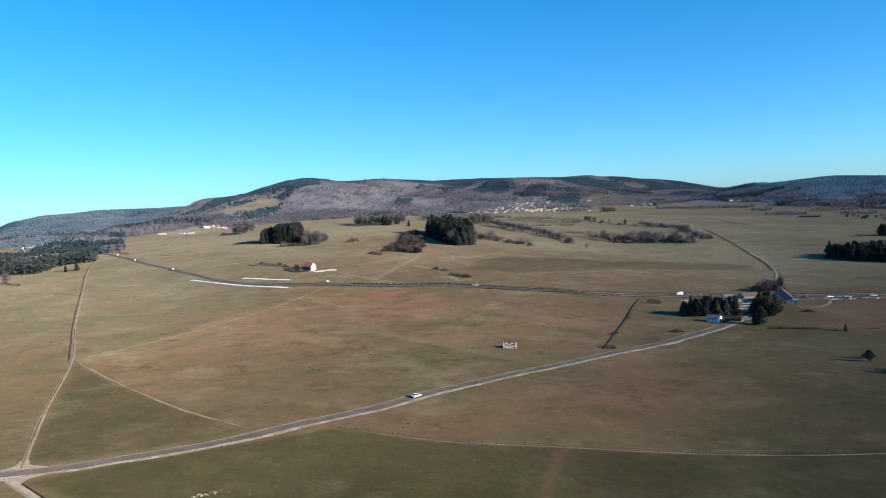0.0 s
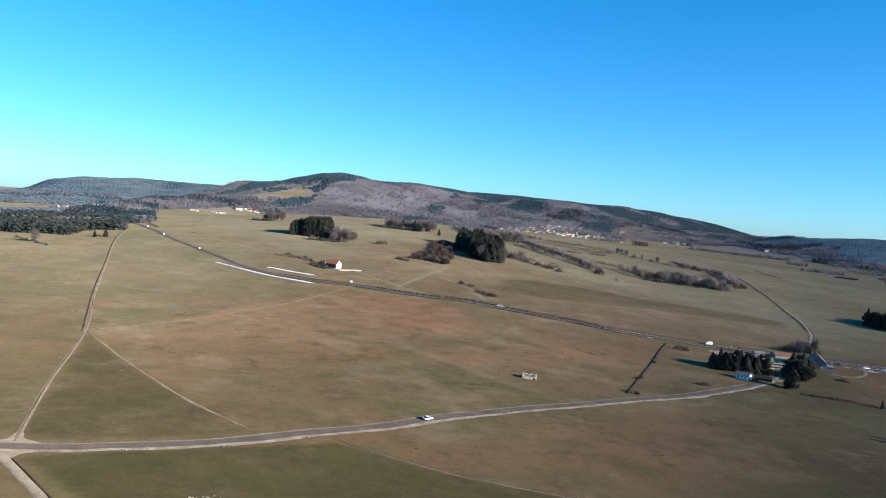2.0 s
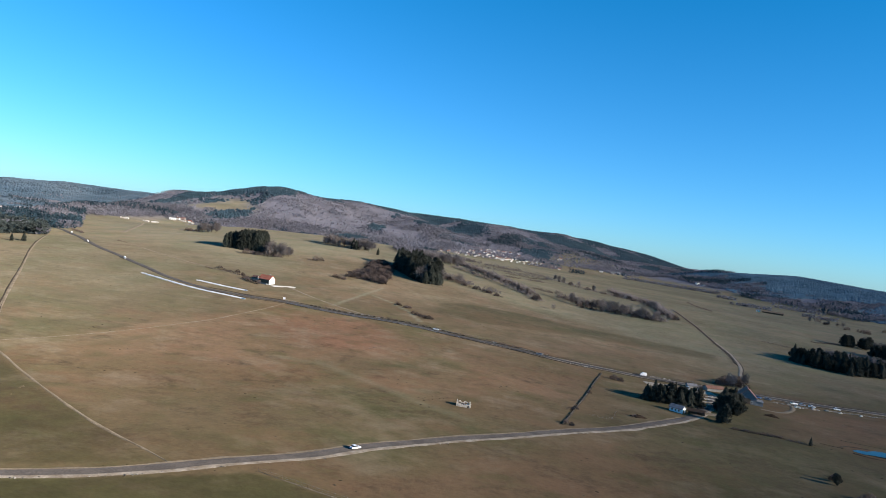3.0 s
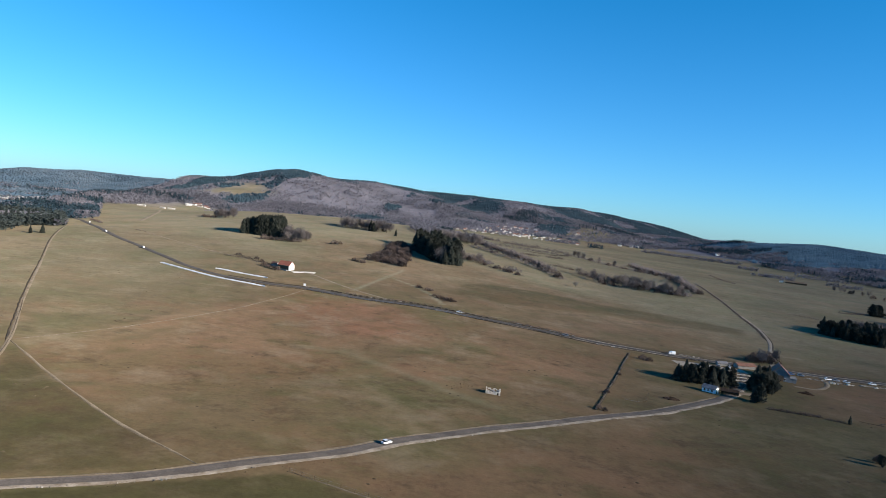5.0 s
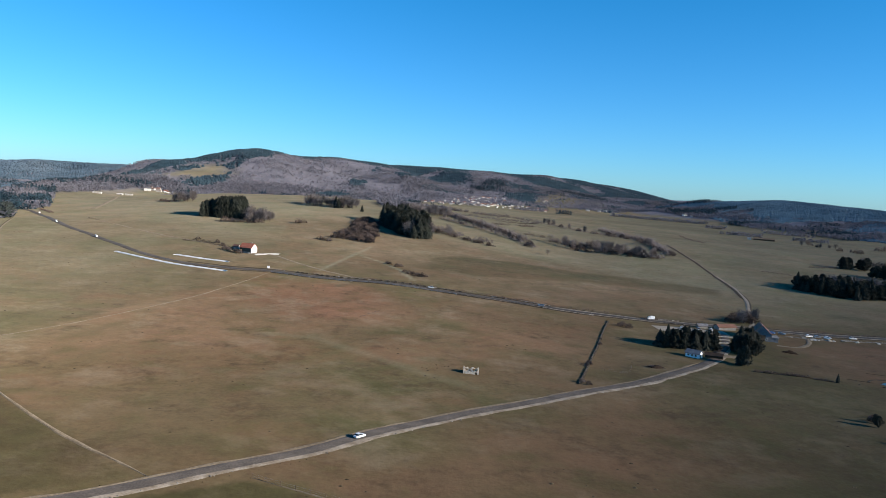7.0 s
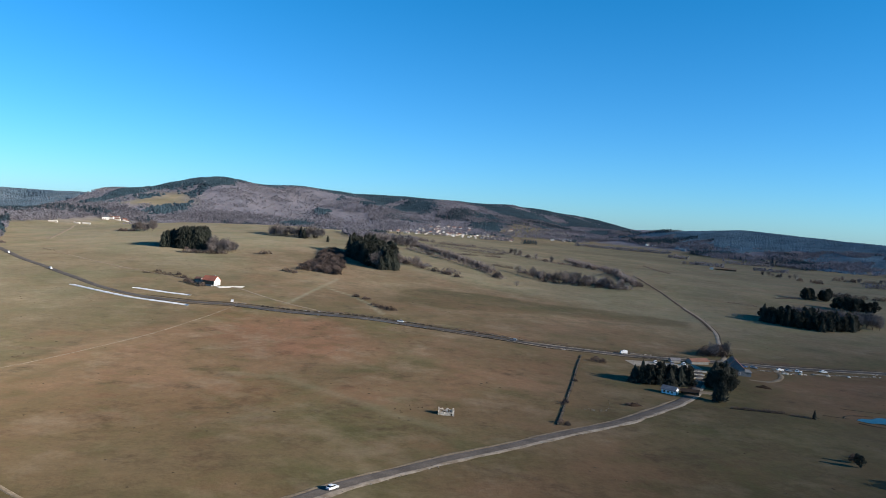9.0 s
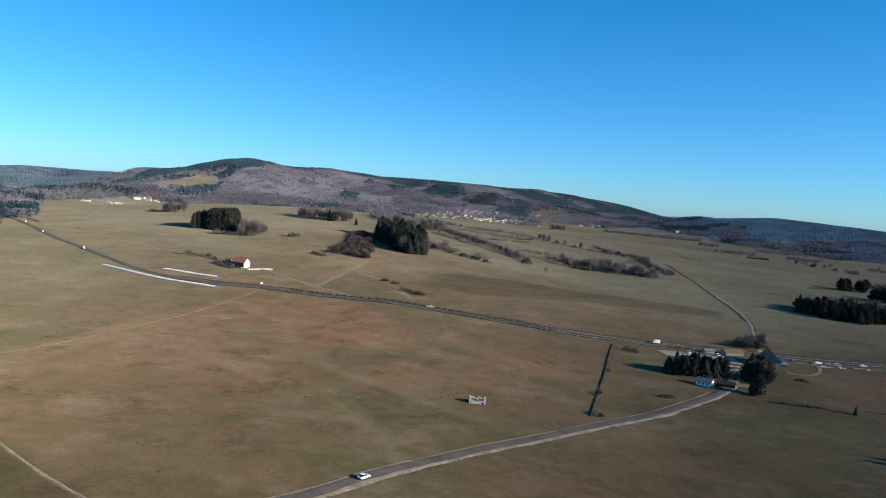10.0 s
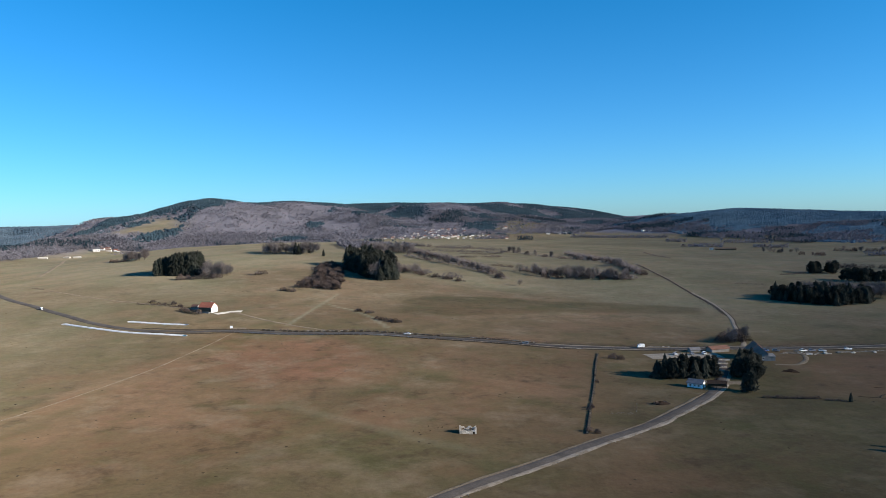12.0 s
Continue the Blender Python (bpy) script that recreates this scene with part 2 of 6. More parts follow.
def water_material():
    m, nt, b = blank("pond_water", 0.3, 0.0, 0.25)
    nt.links.new(mix_rgb(nt, "MIX", noise_at(nt, 5), (0.006, 0.026, 0.036), (0.010, 0.034, 0.046)), b.inputs["Base Color"])
    bn = nt.nodes.new("ShaderNodeBump")
    bn.inputs["Strength"].default_value, bn.inputs["Distance"].default_value = 0.15, 0.05
    nt.links.new(noise_at(nt, 0.6), bn.inputs["Height"])
    nt.links.new(bn.outputs[0], b.inputs["Normal"])
    return m


WATER = water_material()

# ---------------------------------------------------------------- the lie of the land
GROUND = [(-60, 0, 15), (0, -600, 16), (-1200, -500, 30), (1200, -500, 8), (-118, 202, 16), (-60, 179, 15), (31, 353, 14.5), (118, 383, 11), 
          (74, 343, 12.5), (145, 412, 10), (200, 369, 9), (240, 420, 5), (220, 500, 9), (132, 507, 11.5), (-177, 345, 18), (-121, 583, 21.5), 
          (-217, 631, 27), (-112, 639, 31), (19, 587, 23), (-4, 692, 25)]
UPLAND = [(-22, 796, 35), (40, 791, 33), (-200, 826, 45), (-73, 1022, 56), (167, 852, 22), (335, 955, 28), (300, 696, 14), (505, 828, 14), 
          (726, 1485, 16), (330, 1350, 30), (453, 2600, 38), (322, 2148, 38), (-420, 1480, 52), (-397, 863, 36), (-600, 700, 30), (-1000, 1500, -60), 
          (-1600, 2900, -14), (-3000, 4000, -10), (1200, 2600, 12), (2000, 4500, 25), (900, 600, 8), (2500, 1000, 0), (-2000, 500, -60), 
          (-3500, 1500, -60), (-150, 1500, 62), (600, 4500, 45)]
MIDDLE = (-4.0, 38.0, 89.0)
# each range of hills: (point, breadth of the slope there), height of its trees, crest as (bearing, distance, elevation in degrees) from MIDDLE
CRESTS = [
    (((0, 900),), 12, [(-50, 4300, -2.2), (-40, 4300, -1.9), (-34.5, 4300, -1.4), (-32, 4300, -0.85), (-30, 4300, 0.0), (-28, 4300, 0.3), (-24, 4300, 0.5), (-21, 4300, 0.47), (-17, 4200, 0.4), (-12, 4200, 0.3)]),
    (((0, 260), (4, 420), (7, 700), (10, 1000)), 10, [(-28, 1080, -2.3), (-26, 1350, -1.6), (-23.6, 1650, -1.15), (-22, 1850, -0.8), (-20.4, 2000, -0.3), (-18.3, 2100, 0.3), 
          (-16.5, 2200, 0.85), (-15, 2300, 1.25), (-13, 2400, 1.75), (-11.4, 2500, 2.12), (-10.2, 2550, 2.28), (-9, 2550, 2.15), (-7.8, 2600, 1.87), 
          (-4.7, 2700, 1.93), (-1, 2850, 1.65), (3.3, 3000, 1.62), (7.2, 3200, 1.46), (10.5, 3400, 1.35), (12.8, 3500, 1.25), (14.6, 3600, 1), 
          (16.3, 3700, 0.62), (18.6, 3800, 0.1), (21, 3900, -0.5)]),
    (((0, 500),), 5, [(14, 4650, 0.1), (26, 4650, 0.1)]),
    (((0, 700),), 12, [(22.5, 3100, -0.5), (24.4, 3000, 0.12), (26, 2950, 0.42), (28, 2900, 0.5), (30, 2850, 0.45), (32, 2800, 0.32), (35, 2700, 0.15), 
          (39, 2600, 0), (48, 2600, -0.1)]),
]


def spline_weights(rows):
    p = np.array(rows, float)
    q, n = p[:, :2] / 1000, len(p)
    big = np.zeros((n + 3, n + 3))
    big[:n, :n] = np.linalg.norm(q[:, None] - q[None], axis=-1)
    big[:n, n] = big[n, :n] = 1
    big[:n, n + 1:], big[n + 1:, :n] = q, q.T
    return q, np.linalg.solve(big, np.r_[p[:, 2], 0, 0, 0])


KNOTS, WEIGHTS = spline_weights(GROUND + UPLAND)


def crest_line(row):
    spans, trees, rows = row
    az, r, el = np.array(rows, float).T
    breadth = np.interp(np.arange(len(az)), [q[0] for q in spans], [q[1] for q in spans])
    az, el = np.radians(az), np.radians(el)
    return breadth, np.stack([MIDDLE[0] + r * np.sin(az), MIDDLE[1] + r * np.cos(az), MIDDLE[2] + r * np.tan(el) - trees], 1)


RIDGES = [crest_line(row) for row in CRESTS]


def plain_height(x, y):
    x, y = np.asarray(x, float) / 1000, np.asarray(y, float) / 1000
    z = WEIGHTS[-3] + WEIGHTS[-2] * x + WEIGHTS[-1] * y
    for (px, py), w in zip(KNOTS, WEIGHTS):
        z = z + w * np.sqrt((x - px) ** 2 + (y - py) ** 2 + 4e-3)
    return z + swells(1000 * x, 1000 * y)


def swells(x, y):
    """Low humps and hollows of the pasture, longer and higher on the far slopes."""
    a = 0.22 * np.sin(x / 13 + 1.7 * np.sin(y / 41)) * np.sin(y / 17 + 1.3 * np.sin(x / 37)) + 0.20 * np.sin(x / 27 - y / 33 + 1.9 * np.sin(x / 71))
    b = 1.3 * np.sin(x / 49 + 1.2 * np.sin(y / 83)) * np.sin(y / 67 + 0.8 * np.sin(x / 59))
    return a + b * np.clip((y - 640) / 200, 0, 1) * np.clip((1900 - y) / 600, 0, 1)


def ridge_height(x, y, z, ridge):
    """How far this range lifts the land above z, and how near its crest is (1 on it, 0 at its foot)."""
    breadth, c = ridge
    far, tops, spans = [], [], []
    for p, q, wp, wq in zip(c[:-1], c[1:], breadth[:-1], breadth[1:]):
        s = np.clip(((x - p[0]) * (q[0] - p[0]) + (y - p[1]) * (q[1] - p[1])) / ((q[:2] - p[:2]) ** 2).sum(), 0, 1)
        far.append(np.hypot(x - p[0] - s * (q[0] - p[0]), y - p[1] - s * (q[1] - p[1])))
        tops.append(p[2] + s * (q[2] - p[2]))
        spans.append(wp + s * (wq - wp))
    best = np.min(far, axis=0)
    share = [np.exp((best - d) / (20 + 0.25 * best)) for d in far]
    total = sum(share)
    top = sum(k * t for k, t in zip(share, tops)) / total
    wide = sum(k * w for k, w in zip(share, spans)) / total
    u = np.clip(best / wide, 0, 1)
    k = 0.55 * (1 - u) ** 2 * (1 + 2 * u) + 0.45 * (1 - u) ** 1.5
    return np.maximum(top - z, 0) * k, 1 - u


def spurs(x, y):
    """Uneven spurs and hollows down the hillsides, -1 to 1."""
    a = np.sin(x / 118 + 1.3 * np.sin(y / 210 + 0.7)) * np.sin(y / 260 + 0.9 * np.sin(x / 170))
    return 0.65 * a + 0.35 * np.sin(x / 51 + 1.1 * np.sin(y / 90)) * np.sin(y / 120 + x / 300)


def hill_lift(x, y, low, ridge):
    lift, near = ridge_height(x, y, low, ridge)
    return lift * (1 + 0.95 * spurs(x, y) * near * (1 - near) ** 0.7), near


def height(x, y):
    x, y = np.asarray(x, float), np.asarray(y, float)
    low = plain_height(x, y)
    z = low
    for ridge in RIDGES:
        z = np.maximum(z, low + hill_lift(x, y, low, ridge)[0])
    return z


def on_ground(x, y):
    return float(height(np.array([x]), np.array([y]))[0])


def inside(x, y, corners, soft=4.0):
    """1 inside the outline, 0 outside, soft along its edge."""
    x, y = np.asarray(x, float), np.asarray(y, float)
    within, near = np.zeros(x.shape, bool), np.full(x.shape, 1e9)
    for (ax, ay), (bx, by) in zip(corners, corners[1:] + corners[:1]):
        within ^= ((ay > y) != (by > y)) & (x < (bx - ax) * (y - ay) / ((by - ay) or 1e-9) + ax)
        s = np.clip(((x - ax) * (bx - ax) + (y - ay) * (by - ay)) / ((bx - ax) ** 2 + (by - ay) ** 2), 0, 1)
        near = np.minimum(near, np.hypot(x - ax - s * (bx - ax), y - ay - s * (by - ay)))
    return np.clip(0.5 + np.where(within, near, -near) / (2 * soft), 0, 1)


def along(x, y, line):
    """Distance from a line of points."""
    x, y = np.asarray(x, float), np.asarray(y, float)
    near = np.full(x.shape, 1e9)
    for (ax, ay), (bx, by) in zip(line[:-1], line[1:]):
        s = np.clip(((x - ax) * (bx - ax) + (y - ay) * (by - ay)) / ((bx - ax) ** 2 + (by - ay) ** 2), 0, 1)
        near = np.minimum(near, np.hypot(x - ax - s * (bx - ax), y - ay - s * (by - ay)))
    return near


# lines in the plan
CLEARING = [(-602, 1950), (-558, 1975), (-497, 2005), (-448, 2075), (-476, 2190), (-530, 2250), (-552, 2215), (-560, 2100), (-595, 2030)]
NEAR_ROAD = [(-240, 186), (-170, 194), (-119, 202), (-97, 209), (-75, 219), (-52, 236), (-27, 255), (-4, 277), (20, 296), (48, 316), (70, 332), (98, 352), (122, 374), (150, 402), (166, 424), (184, 454), (198, 486)]
MAIN_ROAD = [(-560, 1160), (-470, 1010), (-388, 886), (-318, 776), (-252, 694), (-192, 628), (-155, 600), (-122, 588), (-93, 585), (-56, 576), (-1, 564), (48, 550), (100, 528), (155, 517), (210, 514), (262, 508), (310, 504), (420, 496), (620, 470)]
UP_TRACK = [(-119, 206), (-145, 268), (-175, 347), (-222, 446), (-282, 580), (-340, 712), (-376, 810)]
DOWN_TRACK = [(-117, 197), (-114, 194), (-100, 181), (-89, 171), (-77, 163), (-67, 156), (-58, 150), (-30, 132), (40, 96)]
LINE_A = [(-175, 348), (-129, 297), (-94, 262), (-60, 233)]
LINE_B = [(-175, 350), (-146, 406), (-119, 476), (-93, 566), (-88, 580)]
LINE_C = [(-36, 236), (-2, 220), (30, 211), (61, 205), (110, 200), (170, 206)]
EAST_TRACK = [(226, 514), (236, 528), (260, 583), (280, 630), (298, 690), (316, 770), (330, 840), (346, 930), (362, 1026)]
HOUSE_DRIVE = [(-108, 652), (-96, 645), (-80, 627), (-58, 604), (-36, 586), (-20, 572)]
HOUSE_LANE = [(-112, 652), (-134, 668), (-168, 690), (-220, 730), (-290, 800)]
HAMLET = [(-640, 960), (-420, 960), (-465, 1400), (-480, 1800), (-590, 1795), (-630, 1400)]
DARK_FIELD = [(24, 632), (29, 714), (54, 742), (110, 738), (165, 712), (230, 700), (278, 672), (262, 640), (160, 655), (90, 640)]

# ---------------------------------------------------------------- mesh helpers
class Shape:
    """Collects corners and faces of one mesh."""
    def __init__(self):
        self.v, self.f = [], []

    def add(self, verts, faces):
        k = len(self.v)
        self.v += [tuple(p) for p in verts]
        self.f += [tuple(i + k for i in f) for f in faces]
        return self

    def box(self, x0, y0, z0, x1, y1, z1, taper=0.0, turn=0.0, at=(0, 0)):
        pts = [(x0, y0, z0), (x1, y0, z0), (x1, y1, z0), (x0, y1, z0)]
        t = taper
        pts += [(x0 + t, y0 + t, z1), (x1 - t, y0 + t, z1), (x1 - t, y1 - t, z1), (x0 + t, y1 - t, z1)]
        c, s = math.cos(turn), math.sin(turn)
        pts = [(at[0] + c * x - s * y, at[1] + s * x + c * y, z) for x, y, z in pts]
        return self.add(pts, [(3, 2, 1, 0), (4, 5, 6, 7), (0, 1, 5, 4), (1, 2, 6, 5), (2, 3, 7, 6), (3, 0, 4, 7)])

    def tube(self, points, radii, sides=6, cap=True):
        ring = []
        for i, p in enumerate(points):
            p = Vector(p)
            d = (Vector(points[min(i + 1, len(points) - 1)]) - Vector(points[max(i - 1, 0)])).normalized()
            u = d.orthogonal().normalized()
            w = d.cross(u)
            ring.append([p + radii[i] * (math.cos(k * math.tau / sides) * u + math.sin(k * math.tau / sides) * w) for k in range(sides)])
        faces = []
        for i in range(len(ring) - 1):
            for k in range(sides):
                j = (k + 1) % sides
                faces.append((i * sides + k, i * sides + j, (i + 1) * sides + j, (i + 1) * sides + k))
        if cap:
            faces += [tuple(reversed(range(sides))), tuple(range((len(ring) - 1) * sides, len(ring) * sides))]
        return self.add([p for r in ring for p in r], faces)

    def prism(self, outline, y0, y1, inset=0.0):
        """An outline in x, z drawn out along y, its ends drawn in by inset towards its middle."""
        n = len(outline)
        cx, cz = sum(p[0] for p in outline) / n, sum(p[1] for p in outline) / n
        k = 1 - inset
        pts = [(cx + (x - cx) * k, y0, cz + (z - cz) * k) for x, z in outline] + [(x, y0 + inset * 0.6, z) for x, z in outline]
        pts += [(x, y1 - inset * 0.6, z) for x, z in outline] + [(cx + (x - cx) * k, y1, cz + (z - cz) * k) for x, z in outline]
        faces = [tuple(range(n)), tuple(reversed(range(3 * n, 4 * n)))]
        for r in range(3):
            for i in range(n):
                j = (i + 1) % n
                faces.append((r * n + j, r * n + i, (r + 1) * n + i, (r + 1) * n + j))
        return self.add(pts, faces)

    def mesh(self, name, material, smooth=False):
        me = bpy.data.meshes.new(name)
        me.from_pydata(self.v, [], self.f)
        me.materials.append(material)
        if smooth:
            me.polygons.foreach_set("use_smooth", [True] * len(me.polygons))
        me.update()
        return me


def part(name, shape, material, parent, label="", smooth=False):
    ob = new(name, shape.mesh(name, material, smooth) if isinstance(shape, Shape) else shape)
    ob.parent = parent
    return tagged(ob, label)


def thing(name, m, label, category, group="", kind=""):
    ob = new(name)
    ob.empty_display_size = 0.5
    ob.matrix_world = m
    return tagged(ob, label, category, group, kind)


def solid(name, shape, material, label, category, group="", kind="", smooth=False, m=None):
    ob = new(name, shape.mesh(name, material, smooth))
    if m is not None:
        ob.matrix_world = m
    return tagged(ob, label, category, group, kind)


def stand(x, y, turn=0.0, sink=0.1):
    return pose(x, y, on_ground(x, y) - sink, 0, 0, turn)


def scaled(m, s):
    return m @ Matrix.Diagonal((*s, 1)) if isinstance(s, tuple) else m @ Matrix.Scale(s, 4)


def smooth_line(pts, step):
    """A rounded line through the points, in even steps."""
    p = np.array(pts, float)
    p = np.vstack([2 * p[0] - p[1], p, 2 * p[-1] - p[-2]])
    out = []
    for a0, a1, a2, a3 in zip(p[:-3], p[1:-2], p[2:-1], p[3:]):
        n = max(2, int(np.linalg.norm(a2 - a1) / step))
        t = np.linspace(0, 1, n, endpoint=False)[:, None]
        out.append(0.5 * (2 * a1 + (a2 - a0) * t + (2 * a0 - 5 * a1 + 4 * a2 - a3) * t ** 2 + (3 * a1 - a0 - 3 * a2 + a3) * t ** 3))
    return np.vstack(out + [p[-2:-1]])


def ribbon(name, pts, wide, material, label, category, lift=0.1, shift=0.0, uneven=0.0, step=5.0, seed=1):
    """A strip laid over the ground, slightly raised, with edges that run down into it."""
    rng = np.random.default_rng(seed)
    line = smooth_line(pts, step)
    d = np.gradient(line, axis=0)
    d /= np.linalg.norm(d, axis=1)[:, None]
    side = np.stack([d[:, 1], -d[:, 0]], 1)
    n = len(line)
    wander = rng.normal(0, 1, (3, n + 40))
    soft = np.hanning(max(3, 2 * int(7.0 / step) + 3))
    soft /= np.sqrt((soft ** 2).sum())
    wander = np.clip(np.stack([np.convolve(q, soft, "same") for q in wander])[:, 20:20 + n], -1.6, 1.6) * 0.6
    w = wide / 2 * (1 + uneven * wander[:2].T)
    if uneven >= 0.4:      # ragged strips run out at their ends
        w *= np.clip(np.minimum(np.arange(n), np.arange(n)[::-1]) * step / 14, 0.05, 1)[:, None]
    s = shift + uneven * wide * 0.12 * wander[2]
    rows = []
    for off, dz in ((-w[:, 0] - 0.6, -0.35), (-w[:, 0], 0.0), (-w[:, 0] * 0.33, 0.06), (w[:, 1] * 0.33, 0.06), (w[:, 1], 0.0), (w[:, 1] + 0.6, -0.35)):
        q = line + side * (off + s)[:, None]
        rows.append(np.column_stack([q, height(q[:, 0], q[:, 1]) + lift + dz]))
    sh = Shape()
    sh.v = [tuple(r[i]) for i in range(n) for r in rows]
    sh.f = [(i * 6 + k, (i + 1) * 6 + k, (i + 1) * 6 + k + 1, i * 6 + k + 1) for i in range(n - 1) for k in range(5)]
    return solid(name, sh, material, label, category, kind="structure", smooth=True)


# ---------------------------------------------------------------- ground
def lines_of(spans):
    out = []
    for start, end, n, power in spans:
        u = np.linspace(0, 1, n, endpoint=False)
        out.append(start + (end - start) * u ** power)
    return np.concatenate(out)


def field_masks(x, y, z):
    """Four maps: greener meadow, red-brown ground, pale dry ground, wood floor. The green map also holds lens
    vignetting, the pale one haze and lens veil.
    """
    road_y = np.interp(x, [p[0] for p in NEAR_ROAD], [p[1] for p in NEAR_ROAD])
    south = np.clip((road_y - y) / 6 + 0.5, 0, 1)
    low_y = np.interp(x, [p[0] for p in LINE_C], [p[1] for p in LINE_C])
    bend_y = np.interp(x, [p[0] for p in MAIN_ROAD], [p[1] for p in MAIN_ROAD])
    # front of the big field: own olive, deepened to stand in for lens vignetting
    green = 0.12 + 0.30 * np.clip((x - 20) / 150, 0, 1) * np.clip((700 - y) / 200, 0, 1) + 0.42 * np.clip((430 - y) / 190, 0, 1) * np.clip((x + 140) / 80, 0, 1)
    green = np.maximum(green, 0.95 * inside(x, y, [(-112, 196), (-75, 215), (-36, 236), (-2, 220), (61, 205), (170, 206), (170, 60), (60, 80), (-66, 160)], 2))
    green = np.maximum(green, south * (0.42 + 0.33 * np.clip((x - 90) / 90, 0, 1)))
    green = np.maximum(green, 0.75 * inside(x, y, [(-174, 348), (-129, 297), (-60, 233), (-119, 204)], 3))
    green = np.maximum(green, 0.45 * inside(x, y, [(-119, 204), (-174, 348), (-376, 810), (-420, 700), (-420, 150)], 4) * np.clip((620 - y) / 250, 0.2, 1))
    green = np.maximum(green, 0.45 * inside(x, y, [(98, 354), (150, 404), (198, 486), (198, 512), (128, 515), (70, 340)], 6))
    green = np.maximum(green, 0.62 * inside(x, y, DARK_FIELD, 2))
    green = np.maximum(green, 0.24 * inside(x, y, [(262, 515), (300, 690), (350, 940), (420, 1500), (1800, 1500), (1500, 300), (620, 470)], 25))
    green = np.maximum(green, 0.45 * inside(x, y, [(560, 1600), (900, 1500), (1200, 1900), (640, 2300), (420, 2050)], 60))
    green = np.maximum(green, 0.36 * inside(x, y, [(-174, 342), (-93, 566), (-160, 596), (-250, 690), (-330, 690)], 5))
    green = np.maximum(green, 0.40 * inside(x, y, [(-24, 741), (-56, 600), (-20, 576), (30, 566), (60, 600), (10, 769)], 3))
    green = np.maximum(green, 0.45 * inside(x, y, [(-60, 370), (-30, 360), (0, 400), (40, 420), (10, 450), (-40, 420)], 18))
    green = np.maximum(green, 0.60 * inside(x, y, [(8, 352), (30, 344), (45, 350), (40, 362), (22, 360)], 5))
    red = 0.80 * inside(x, y, [(-80, 560), (-100, 500), (-60, 430), (-20, 440), (8, 498), (-10, 555)], 14)
    red = np.maximum(red, 0.45 * inside(x, y, [(-165, 350), (-110, 300), (-40, 330), (-30, 420), (-85, 578)], 22))
    red = np.maximum(red, 0.40 * inside(x, y, [(0, 345), (60, 345), (100, 420), (110, 500), (30, 500)], 25))
    red = np.maximum(red, 0.40 * inside(x, y, [(-110, 690), (-20, 600), (30, 610), (10, 770), (30, 860), (-60, 960), (-140, 860)], 25))
    red = np.maximum(red, 0.6 * inside(x, y, [(30.8, 208), (33.0, 208), (26.8, 187), (19, 161), (15, 145), (12.8, 146), (17.4, 161), (24.6, 187)], 1.2))
    red = np.maximum(red, 0.40 * inside(x, y, [(40, 580), (150, 545), (225, 545), (270, 640), (160, 660), (60, 700)], 20))
    red = np.maximum(red, 0.35 * south * inside(x, y, [(-20, 232), (60, 215), (120, 260), (90, 330), (30, 290)], 15))
    red = np.maximum(red, 0.55 * inside(x, y, [(196, 396), (232, 478), (330, 492), (420, 480), (400, 380), (262, 366)], 12))
    brown_hill = inside(x, y, [(-110, 690), (-20, 600), (60, 590), (200, 565), (235, 600), (200, 740), (60, 840), (-60, 930), (-140, 860)], 22)
    red = np.maximum(red, 0.42 * brown_hill * (1 - inside(x, y, DARK_FIELD, 6)))
    pale = 0.8 * inside(x, y, [(-72, 172), (-67, 176), (-63, 174), (-66, 171), (-69, 170)], 1.2)
    pale = np.maximum(pale, 0.8 * np.clip(1 - along(x, y, [(-24, 741), (-56, 600)]) / 3.5, 0, 1))
    pale = np.maximum(pale, 0.9 * np.clip(1 - along(x, y, [(-30, 684), (-12, 664), (2, 628), (12, 584)]) / 3, 0, 1))
    pale = np.maximum(pale, 0.30 * np.clip(1 - along(x, y, [(-60, 402), (-38, 400), (-12, 372), (10, 346), (30, 332)]) / 5, 0, 1))
    pale = np.maximum(pale, 0.12 * inside(x, y, CLEARING, 25))
    # paler to the left: partly the lens's veil, put into the colour
    pale = np.maximum(pale, 0.35 * np.clip((-x - 90) / 120, 0, 1) * np.clip((y - 300) / 300, 0, 1))
    # paler beyond the road: partly distance haze put into the ground colour
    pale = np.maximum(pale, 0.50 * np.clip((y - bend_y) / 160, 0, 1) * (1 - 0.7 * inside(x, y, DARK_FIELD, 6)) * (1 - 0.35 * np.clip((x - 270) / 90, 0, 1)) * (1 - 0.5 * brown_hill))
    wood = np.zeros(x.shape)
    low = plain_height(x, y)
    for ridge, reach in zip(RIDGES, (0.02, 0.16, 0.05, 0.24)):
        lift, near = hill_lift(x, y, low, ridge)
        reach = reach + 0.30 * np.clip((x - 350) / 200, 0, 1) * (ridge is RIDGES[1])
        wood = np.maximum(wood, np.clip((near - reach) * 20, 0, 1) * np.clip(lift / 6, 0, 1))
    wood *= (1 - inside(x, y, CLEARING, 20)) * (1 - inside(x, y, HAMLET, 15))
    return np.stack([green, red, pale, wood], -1)


